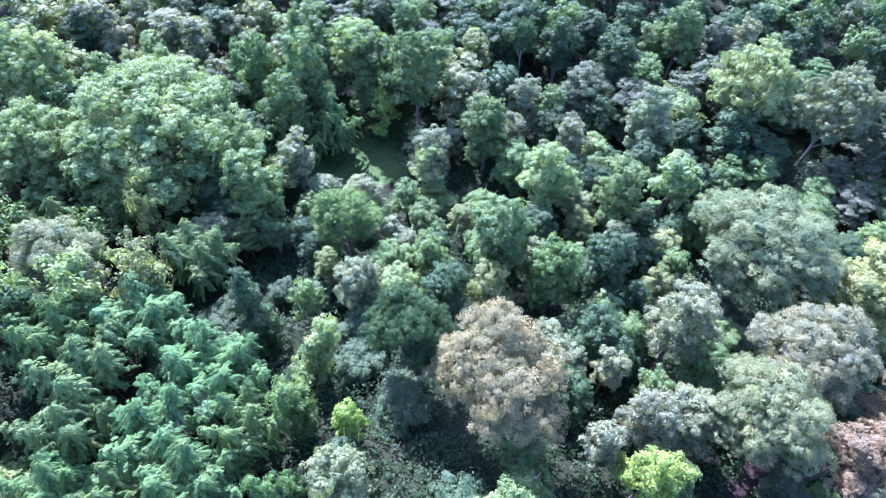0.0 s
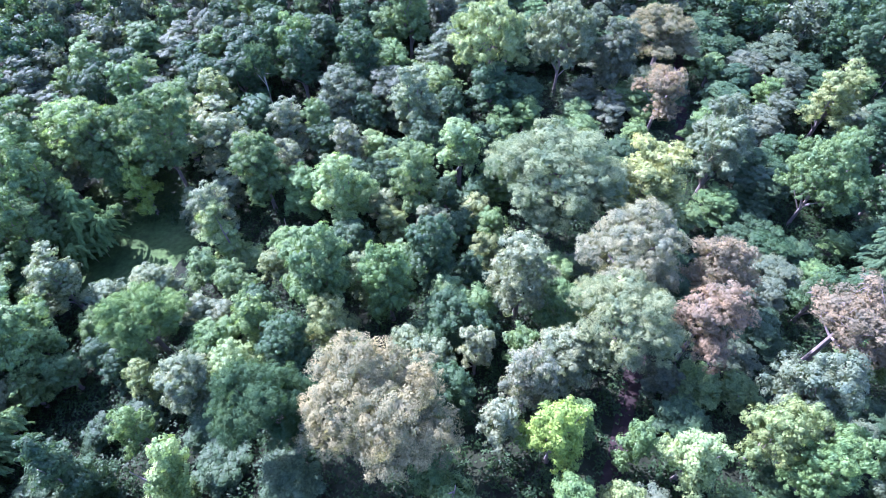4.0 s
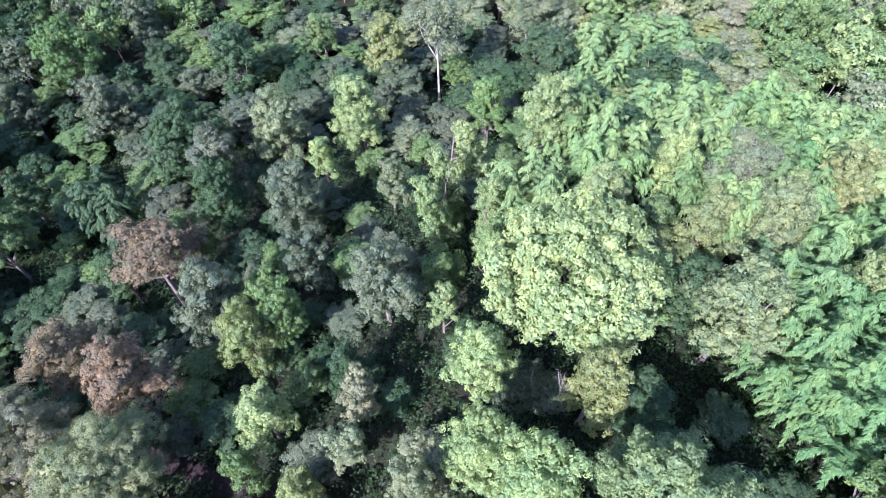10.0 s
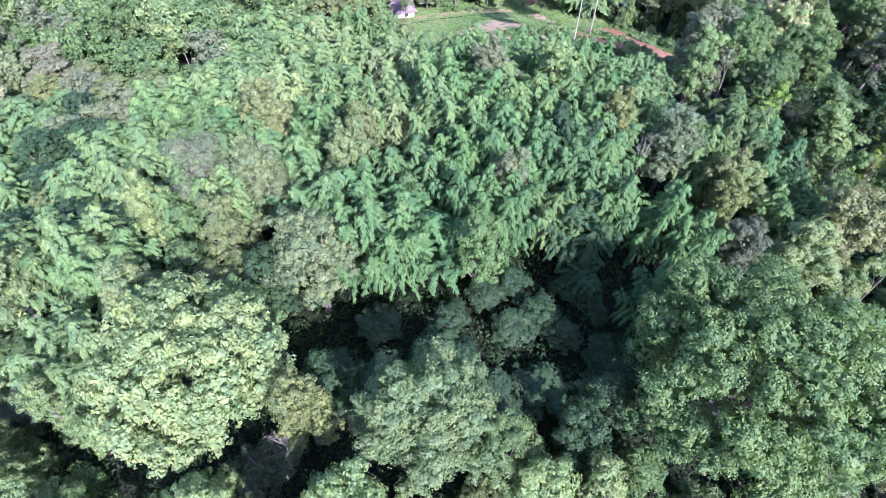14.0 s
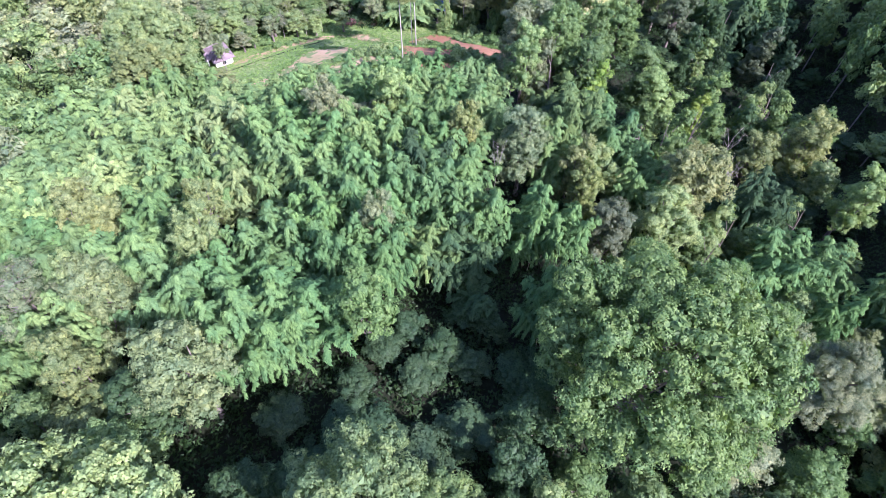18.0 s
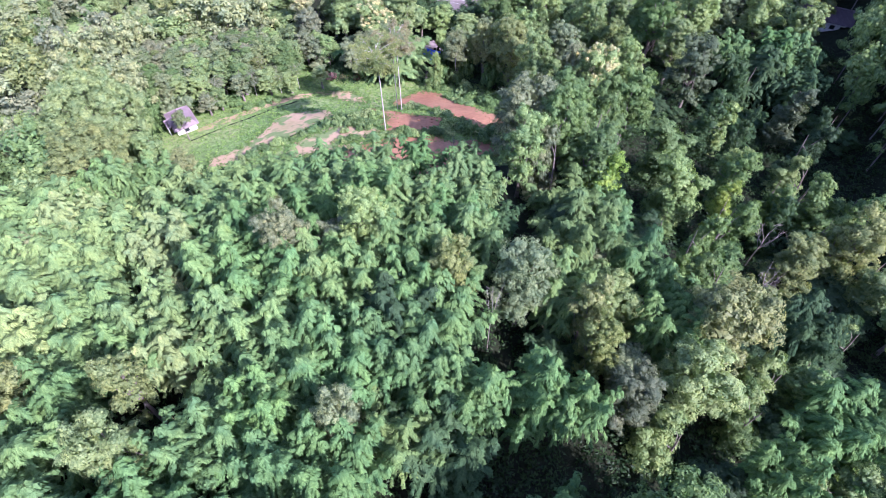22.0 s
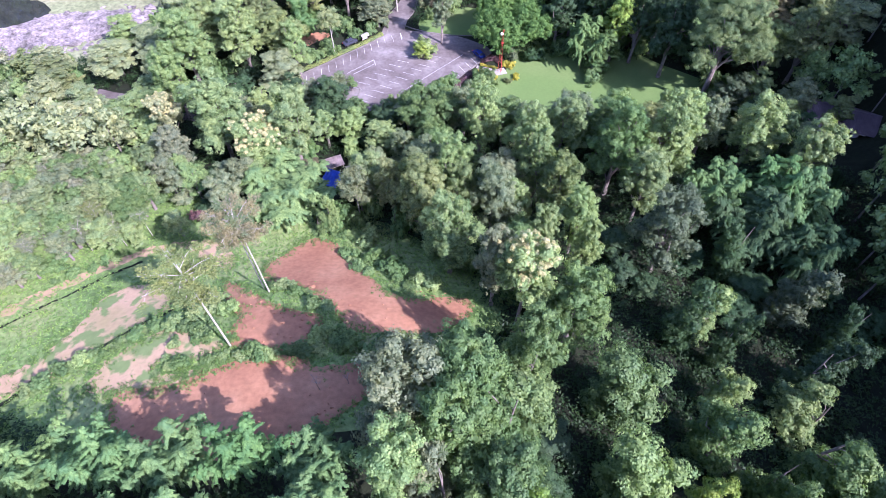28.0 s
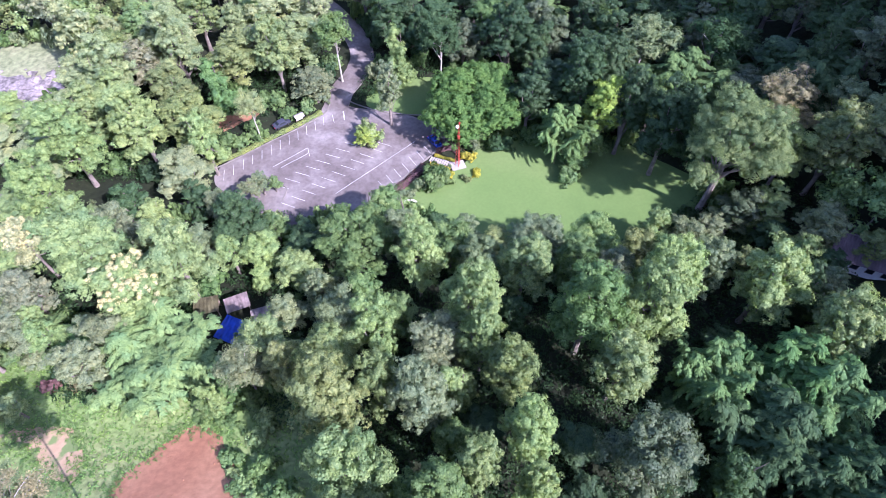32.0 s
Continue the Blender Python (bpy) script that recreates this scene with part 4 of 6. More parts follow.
plant("vine", 62.8, 102.0, 8.4, 17.0, "green")
plant("vine", 68.0, 96.9, 6.0, 17.0, "green")
plant("vine", 71.2, 118.4, 4.5, 17.0, "dark")
plant("vine", 90.9, 118.9, 5.1, 17.0, "dark")
plant("bamboo", 32.4, 76.5, 13.5, 19.0, "blue")
plant("bamboo", 23.2, 73.9, 9.2, 19.0, "green")
plant("vine", 72.9, 87.4, 6.0, 17.0, "light")
plant("vine", 82.0, 112.0, 7.8, 17.0, "dark")
plant("vine", 53.6, 86.7, 7.6, 17.0, "green")
plant("vine", 44.8, 80.0, 6.2, 17.0, "mint")
plant("vine", 67.6, 90.9, 6.5, 17.0, "dark")
plant("bamboo", 4.1, 87.9, 11.1, 12.7, "mint")
plant("bamboo", 10.2, 92.1, 10.9, 12.7, "mint")
plant("bamboo", -4.2, 92.8, 11.8, 12.7, "mint")
plant("bamboo", -10.0, 90.1, 11.4, 12.7, "mint")
plant("bamboo", -19.0, 92.5, 11.9, 12.7, "mint")
plant("bamboo", -28.8, 91.9, 13.0, 12.7, "mint")
plant("bamboo", 11.5, 100.6, 9.0, 10.8, "blue")
plant("bamboo", 3.0, 102.2, 9.5, 11.5, "blue")
plant("bamboo", -5.0, 102.4, 9.5, 11.5, "mint")
plant("bamboo", -13.5, 102.6, 10.0, 11.2, "blue")
plant("bamboo", -22.5, 102.4, 10.5, 10.8, "mint")
plant("bamboo", -32.0, 102.4, 10.5, 9.7, "mint")
plant("bamboo", 12.8, 88.4, 8.0, 12.7, "mint")
plant("bamboo", -32.5, 87.0, 11.4, 14.6, "mint")
plant("bamboo", 9.0, 84.1, 11.6, 16.5, "mint")
plant("bamboo", 1.6, 83.0, 11.3, 16.5, "mint")
plant("bamboo", -11.7, 82.9, 11.2, 16.5, "blue")
plant("broad", -4.5, 77.1, 8.1, 19.6, "light")
plant("bamboo", -20.4, 79.0, 12.5, 16.5, "blue")
plant("broad", -15.3, 74.8, 7.9, 19.5, "sage")

# stand of the forest, view bearing -3
plant("bare", 62.4, 86.5, 5.7, 14.0, "grey")
plant("bare", 11.3, 64.0, 2.7, 16.0, "grey")
plant("broad", 6.6, 69.1, 7.7, 19.0, "olive")
plant("broad", 15.8, 68.4, 9.9, 20.0, "sage")
plant("broad", 24.1, 60.2, 6.2, 18.0, "olive")
plant("broad", 63.7, 79.7, 10.1, 18.0, "olive")
plant("bamboo", 35.4, 63.6, 12.0, 19.0, "mint")
plant("broad", 36.1, 56.1, 11.0, 20.5, "light")
plant("broad", 27.0, 53.4, 8.5, 17.0, "moss")
plant("vine", 33.8, 103.5, 9.0, 22.0, "green")
plant("vine", 82.2, 93.4, 8.4, 17.0, "green")
plant("vine", 78.0, 100.9, 9.9, 17.0, "green")
plant("vine", 77.6, 78.3, 8.5, 17.0, "light")
plant("vine", 46.6, 73.1, 7.6, 17.0, "green")
plant("bamboo", 12.4, 93.5, 9.0, 12.7, "blue")
plant("bamboo", 7.2, 79.9, 11.5, 16.5, "blue")
plant("bamboo", -15.2, 87.1, 12.2, 12.7, "mint")
plant("bamboo", -26.9, 86.3, 13.6, 12.7, "mint")
plant("bamboo", -38.1, 87.2, 14.0, 14.6, "mint")
plant("bamboo", -5.7, 68.1, 11.2, 19.0, "mint")
plant("bamboo", 1.1, 67.9, 10.2, 19.0, "blue")
plant("bamboo", -11.5, 60.4, 11.3, 19.0, "blue")
plant("bamboo", -20.7, 61.9, 11.5, 19.0, "mint")
plant("bamboo", -29.9, 65.7, 12.1, 19.0, "mint")
plant("bamboo", -39.0, 64.8, 13.2, 19.0, "mint")
plant("bamboo", -4.0, 59.3, 10.3, 19.0, "blue")
plant("bamboo", 2.1, 54.4, 9.9, 19.0, "blue")
plant("bamboo", 7.4, 53.2, 9.9, 19.0, "blue")
plant("broad", -6.0, 49.9, 6.8, 19.0, "sage")
plant("bamboo", -14.3, 51.6, 10.2, 19.0, "blue")
plant("bamboo", -20.3, 48.3, 10.6, 19.0, "blue")
plant("small", -30.0, 55.3, 6.7, 19.0, "olive")
plant("broad", -28.5, 47.5, 8.7, 20.1, "fern")
plant("bamboo", -38.1, 54.6, 11.7, 19.0, "blue")
plant("bamboo", -54.6, 82.6, 13.8, 19.0, "light")
plant("bamboo", -43.4, 80.6, 13.3, 19.0, "light")
plant("big", -63.3, 124.1, 21.7, 24.0, "light")
plant("wide", -60.4, 111.0, 16.0, 20.0, "olive")

# stand of the forest, view bearing -4
plant("big", 24.5, 28.5, 28.0, 30.0, "green")
plant("fine", 51.5, 29.5, 13.2, 20.0, "grey")
plant("broad", 42.2, 63.4, 12.9, 23.7, "olive")
plant("broad", -47.2, 55.7, 9.7, 20.9, "olive")
plant("bamboo", -65.9, 94.7, 24.1, 19.0, "mint")
plant("bamboo", -66.8, 81.5, 19.0, 19.0, "mint")
plant("bamboo", -46.8, 72.3, 15.7, 19.0, "mint")
plant("small", 23.5, 64.3, 6.3, 19.0, "olive")
plant("bamboo", -23.0, 71.7, 13.8, 19.0, "mint")
plant("bamboo", -16.0, 62.6, 12.7, 19.0, "mint")
plant("bamboo", 0.1, 58.6, 12.4, 19.0, "blue")
plant("bamboo", -12.3, 55.7, 12.0, 19.0, "blue")
plant("bamboo", 4.5, 46.4, 13.7, 15.0, "dark")
plant("bamboo", -29.8, 39.5, 12.9, 19.0, "blue")
plant("bamboo", -18.3, 34.1, 11.2, 19.0, "blue")
plant("bamboo", -11.4, 46.0, 9.9, 19.0, "blue")
plant("bamboo", 14.8, 53.6, 11.2, 19.0, "blue")
plant("broad", 75.8, 83.2, 11.9, 22.8, "olive")
plant("broad", 78.7, 68.1, 9.9, 21.1, "light")
plant("bamboo", 57.8, 66.0, 12.7, 19.0, "dark")
plant("bamboo", 55.9, 52.4, 13.9, 19.0, "blue")
plant("bamboo", 64.5, 51.4, 14.2, 19.0, "blue")
plant("bamboo", 60.1, 42.8, 10.7, 19.0, "blue")
plant("vine", 48.6, 56.9, 7.0, 17.0, "light")
plant("vine", 56.9, 92.7, 5.8, 14.0, "lime")
plant("broad", -37.7, 39.4, 9.3, 20.6, "fern")
plant("broad", -39.2, 30.7, 7.5, 19.1, "olive")
plant("broad", -25.3, 28.4, 10.7, 21.7, "fern")

# stand of the forest, view bearing 34
plant("bare", -21.2, 9.0, 2.7, 12.5, "grey")
plant("bare", -18.3, -0.0, 3.1, 13.0, "grey")
plant("wide", -7.1, 14.5, 14.7, 21.0, "fern")
plant("broad", -19.7, 11.8, 7.9, 19.0, "olive")
plant("small", -7.3, 36.7, 7.6, 19.0, "green")
plant("broad", -53.7, 33.1, 7.5, 19.1, "light")
plant("broad", -41.5, 42.0, 7.8, 19.3, "light")
plant("sparse", -48.7, 40.6, 9.9, 21.0, "sage")
plant("bamboo", -50.8, 11.9, 13.9, 19.0, "mint")
plant("small", -35.3, -2.2, 4.9, 13.8, "light")
plant("broad", -39.2, -9.6, 10.7, 20.0, "moss")
plant("broad", -24.5, 1.0, 7.9, 19.5, "light")
plant("broad", -11.4, 4.4, 9.3, 20.0, "light")
plant("small", -62.9, -7.6, 6.6, 15.2, "sage")
plant("vine", -65.8, 2.3, 7.8, 18.0, "light")
plant("vine", -52.1, -0.4, 6.6, 17.0, "light")
plant("sparse", -120.7, 27.6, 14.4, 21.0, "sage")
plant("bamboo", -53.2, 23.1, 12.7, 19.0, "mint")
plant("bamboo", -68.9, 24.6, 15.5, 19.0, "mint")
plant("bamboo", -72.2, 36.5, 16.9, 19.0, "mint")
plant("bamboo", -90.1, 35.7, 17.1, 19.0, "mint")
plant("bamboo", -69.8, 47.3, 17.8, 19.0, "mint")
plant("bamboo", -70.8, 59.9, 17.6, 19.0, "mint")
plant("bamboo", -7.0, 56.2, 13.8, 19.0, "blue")
plant("bamboo", -5.9, 45.1, 10.5, 19.0, "blue")
plant("bamboo", 8.0, 74.0, 13.5, 19.0, "mint")
plant("broad", -117.0, 44.5, 10.9, 21.9, "light")
plant("broad", -138.0, 44.1, 13.0, 23.7, "green")

# stand of the forest, view bearing 101
plant("wide", -67.1, -78.6, 14.5, 25.0, "green")
plant("broad", -50.6, -86.9, 12.0, 22.9, "sage")
plant("wide", -81.3, -44.2, 15.1, 25.7, "dark")
plant("broad", -81.6, -27.7, 11.6, 22.6, "sage")
plant("broad", -67.5, -36.8, 9.4, 20.7, "dark")
plant("broad", -59.7, -22.8, 10.7, 21.7, "moss")
plant("small", -48.7, -20.9, 7.5, 16.0, "moss")
plant("vine", -55.6, 0.4, 6.5, 17.0, "light")
plant("broad", -81.3, -12.9, 11.2, 22.2, "light")
plant("broad", -112.7, -39.9, 12.9, 23.7, "dark")
plant("small", -124.2, -21.8, 9.6, 17.8, "green")
plant("broad", -108.6, -6.3, 10.9, 21.9, "olive")
plant("slim", -102.2, 4.1, 13.2, 26.0, "sage")
plant("small", -79.9, 10.9, 9.8, 18.1, "green")
plant("wide", -124.2, 48.0, 16.1, 26.6, "light")
plant("bigleaf", -32.0, 12.3, 20.4, 23.0, "light")
plant("broad", -15.0, -0.4, 8.4, 19.9, "light")
plant("small", -25.6, -25.3, 7.6, 16.1, "light")
plant("small", -19.4, -15.2, 5.6, 14.4, "sage")
plant("small", -29.7, -14.8, 5.5, 14.3, "dark")
plant("small", -25.2, -13.2, 5.3, 14.1, "grey")
plant("broad", -13.4, -8.0, 6.1, 18.0, "sage")
plant("vine", -49.2, 5.2, 6.8, 17.0, "light")
plant("small", -42.6, 4.7, 5.0, 13.9, "light")
plant("broad", -101.2, -65.9, 12.7, 23.4, "moss")
plant("broad", -96.8, -96.9, 14.1, 24.6, "dark")
plant("broad", -108.0, -87.7, 10.8, 21.9, "moss")
plant("broad", -82.4, -105.6, 12.2, 23.0, "olive")
plant("broad", -99.9, -125.3, 13.4, 24.0, "dark")
plant("small", -44.1, -27.1, 6.6, 15.2, "green")
plant("broad", -69.5, 18.7, 10.4, 21.5, "light")
plant("bamboo", -100.3, 51.0, 24.6, 19.0, "mint")
plant("bamboo", -58.3, 25.8, 15.0, 19.0, "mint")
plant("bamboo", -64.3, 42.6, 15.8, 19.0, "mint")
plant("bamboo", -50.0, 36.0, 10.5, 19.0, "mint")
plant("bamboo", -98.6, 34.4, 16.3, 19.0, "mint")

# stand of the forest, view bearing 153
plant("broad", -34.0, -77.0, 15.6, 23.6, "chartreuse")
plant("sparse", -39.0, -54.2, 12.0, 21.0, "pink")
plant("sparse", -32.7, -44.6, 11.8, 21.0, "pink")
plant("sparse", -53.4, -44.8, 16.8, 21.0, "pink")
plant("broad", -42.8, -33.9, 10.8, 21.9, "moss")
plant("sparse", -44.6, -106.7, 13.5, 21.0, "pink")
plant("broad", -53.7, -93.7, 13.3, 23.9, "moss")
plant("broad", -73.7, -38.1, 11.9, 22.8, "moss")
plant("broad", -86.9, -30.2, 10.2, 21.3, "moss")
plant("small", -74.7, -19.8, 6.7, 15.3, "light")
plant("broad", -38.7, -23.3, 6.9, 18.7, "green")
plant("broad", -35.7, -28.0, 7.9, 19.4, "olive")
plant("small", -16.0, -20.3, 5.6, 14.4, "olive")
plant("small", -19.9, -27.9, 5.2, 14.0, "green")
plant("small", -1.4, -42.8, 6.1, 14.8, "grey")
plant("broad", -7.6, -35.8, 7.7, 19.3, "grey")
plant("small", -3.8, -30.5, 6.7, 15.3, "grey")
plant("broad", 11.7, -54.8, 9.5, 20.8, "green")
plant("broad", 4.9, -61.1, 11.0, 22.0, "dark")
plant("wide", -25.5, -124.3, 16.7, 26.9, "sage")
plant("broad", -38.3, -122.2, 12.0, 22.8, "moss")
plant("fine", -51.1, -130.9, 18.6, 20.0, "dun")
plant("broad", -88.4, -93.5, 13.0, 23.7, "dark")
plant("wide", -122.1, -79.9, 14.5, 25.0, "green")
plant("broad", -138.2, -67.9, 10.6, 21.6, "moss")
plant("small", -82.1, -80.3, 8.7, 17.1, "dark")
plant("bamboo", -73.9, -61.8, 14.7, 19.0, "dark")
plant("broad", 8.9, -104.9, 12.2, 23.0, "sage")
plant("small", 22.7, -95.8, 8.4, 16.8, "grey")
plant("small", 33.6, -90.4, 7.0, 15.6, "grey")
plant("broad", 38.2, -85.3, 11.1, 22.1, "green")
plant("broad", 38.0, -128.7, 10.5, 21.6, "green")
plant("wide", 26.4, -155.1, 14.5, 25.0, "grey")
plant("small", -56.7, -53.8, 8.0, 16.4, "dark")
plant("small", -34.0, -64.2, 7.0, 15.6, "dark")
plant("small", -61.2, -42.4, 7.5, 16.0, "green")

# stand of the forest, view bearing 208
plant("bare", 42.3, -10.3, 3.1, 18.0, "grey")
plant("bare", 43.1, -7.0, 2.7, 18.0, "grey")
plant("big", 92.9, -50.0, 38.2, 32.0, "light")
plant("wide", 109.3, -35.7, 18.1, 28.1, "light")
plant("wide", 129.2, -50.3, 17.7, 27.7, "light")
plant("fine", 82.1, -19.3, 16.3, 20.0, "grey")
plant("broad", 68.9, -48.1, 13.5, 24.1, "green")
plant("small", 69.1, -60.6, 10.3, 18.4, "sage")
plant("fine", 49.5, -50.1, 13.7, 18.0, "green")
plant("broad", 76.3, -95.0, 14.5, 24.9, "light")
plant("wide", 59.2, -93.0, 16.8, 27.0, "green")
plant("small", 53.6, -111.7, 10.9, 19.0, "olive")
plant("small", 46.1, -76.7, 9.9, 18.1, "sage")
plant("small", 42.9, -92.7, 9.9, 18.1, "sage")
plant("small", 63.8, -85.8, 7.7, 16.1, "lime")
plant("broad", 22.7, -57.5, 14.0, 24.6, "green")
plant("broad", 21.5, -77.0, 12.7, 23.5, "light")
plant("fine", 25.1, -32.8, 14.1, 22.0, "dark")
plant("fine", 11.4, -30.7, 19.1, 24.0, "dun")
plant("vine", 38.4, -24.8, 7.3, 17.0, "light")
plant("vine", 34.5, -15.4, 6.2, 17.0, "green")
plant("small", 26.5, -18.4, 5.4, 14.2, "lime")
plant("broad", 21.3, -10.5, 8.1, 19.6, "sage")
plant("vine", 28.6, -7.8, 4.6, 17.0, "blue")
plant("wide", -8.2, -122.9, 18.2, 28.2, "light")
plant("fine", -16.8, -76.3, 25.8, 26.0, "sage")
plant("broad", -8.9, -54.5, 11.5, 22.5, "sage")
plant("fine", -25.9, -56.0, 18.1, 24.0, "grey")
plant("fine", -20.9, -43.7, 16.5, 22.0, "sage")
plant("small", -10.0, -28.1, 8.2, 20.0, "lime")
plant("small", -0.6, -90.4, 12.0, 20.1, "light")
plant("broad", 8.0, -80.1, 11.5, 22.4, "green")
plant("small", 36.1, -102.0, 10.2, 18.3, "sage")
plant("broad", 10.7, -139.9, 12.4, 23.2, "green")
plant("broad", 36.0, -121.8, 11.5, 22.4, "dark")
plant("small", -3.4, -150.0, 9.9, 18.1, "sage")
plant("broad", 21.9, -121.5, 11.8, 22.7, "dark")
plant("vine", 51.5, -26.0, 8.2, 17.0, "dark")
plant("small", 45.3, -33.1, 6.7, 15.3, "green")
plant("small", 32.2, -50.4, 9.1, 17.4, "green")
plant("small", 74.4, -115.0, 11.5, 19.5, "green")
plant("slim", 43.9, -117.6, 8.1, 21.0, "dark")
plant("bamboo", 70.4, -8.6, 12.0, 19.0, "green")
plant("bamboo", 63.4, -17.3, 16.0, 19.0, "blue")
plant("bamboo", 47.9, -14.9, 15.7, 19.0, "blue")
plant("bamboo", 62.1, -6.0, 14.3, 19.0, "green")
plant("bamboo", 46.9, -4.6, 15.2, 19.0, "blue")
plant("bamboo", 58.1, -0.1, 11.7, 19.0, "green")
plant("bamboo", 38.5, -2.5, 11.7, 19.0, "blue")
plant("bamboo", 53.4, 5.6, 10.2, 19.0, "blue")
plant("bamboo", 45.0, 2.1, 9.2, 19.0, "green")
plant("bamboo", 37.7, -10.8, 9.9, 19.0, "green")
plant("bamboo", 99.5, -25.9, 14.5, 19.0, "green")
plant("bamboo", 68.6, -31.7, 13.6, 19.0, "green")
plant("vine", 134.5, -75.7, 11.1, 17.0, "grey")
plant("vine", 112.2, -81.6, 12.4, 17.0, "sage")
plant("bamboo", 99.4, -83.5, 15.6, 19.0, "green")
plant("bamboo", 87.7, -81.0, 18.5, 19.0, "green")
plant("bamboo", 72.3, -75.0, 14.3, 19.0, "green")
plant("vine", 138.9, -67.7, 12.2, 17.0, "dark")
plant("vine", 92.1, -71.2, 10.3, 17.0, "dark")


# ---- the rest of the forest ----
OPEN = [  # open ground: middle and half-widths
    (-12, 133, 46, 23), (-44, 157, 25, 15), (17, 130, 18, 14), (22, 213, 27, 19), (69, 199, 30, 15), (42, 232, 13, 8), (-84, 242, 38, 20), (-75, 202, 5.5, 6.5), (-64, 191.5, 4.5, 3.5), (-3, 226.5, 4, 3), (64, -73, 13, 10), (6.5, 170.5, 7, 5.5), (5.5, 161, 4, 5), (113, 163, 5, 4), (18, 93, 3.5, 9), (-100, 185, 12, 14), (-88, 201, 7, 6),
]
HOLLOWS = [(13, 46, 8, 5), (13.5, 59, 6, 4), (15, 78, 5, 6), (2, 33, 8, 10), (-12, 27, 8, 6), (-62, -8, 7, 9), (-38, -9, 5, 5)]  # gaps in the canopy
GAPS = [(47, -16), (21, -19), (33, -17), (67, 3), (37, -8), (-2, -33), (-35, -24), (-95, -71), (-112, -87), (-28, -8), (-86, -64), (-45, 6), (-69, -13), (-26, 23), (-44, -22), (-71, 8), (-29, 11), (52, 21), (81, 59), (-34, 41), (58, 117), (25, 106),
        (18, 88), (70, 151), (92, 109), (68, 119), (71, 97), (38, 120), (68, 141), (67, 163), (54, 102), (61, 151), (36, 141), (84, 153), (40, 165)]  # small dark gaps
TRAILS = [((20, 226), (26, 250)), ((26, 250), (12, 280)), ((2, 203), (-60, 206)), ((-12, -14), (-27, -45)), ((-27, -45), (-55, -112)), ((-55, -112), (-64, -150))]


def to_segment(x, y, a, b):
    dx, dy = b[0] - a[0], b[1] - a[1]
    s = min(1, max(0, ((x - a[0]) * dx + (y - a[1]) * dy) / (dx * dx + dy * dy)))
    return math.hypot(x - a[0] - s * dx, y - a[1] - s * dy)


def is_open(x, y, r=0.0):
    if any(((x - cx) / (a + r)) ** 2 + ((y - cy) / (b + r)) ** 2 < 1 for cx, cy, a, b in OPEN):
        return True
    return any(to_segment(x, y, a, b) < (4.2 if b[1] > 0 else 1.5) + 0.6 * r for a, b in TRAILS)


def in_hollow(x, y, r=0.0):
    return any(((x - cx) / (a + r)) ** 2 + ((y - cy) / (b + r)) ** 2 < 1 for cx, cy, a, b in HOLLOWS)


def in_dell(x, y):
    """The south-western woods, where filler crowns are tinted darker."""
    return x < -30 and y < -30 or -72 < x < -38 and y < -8


def in_bamboo(x, y):
    return (-72 < x < 28 and 34 < y < 112) or (30 < x < 95 and 40 < y < 135) or (5 < x < 62 and -40 < y < 0)


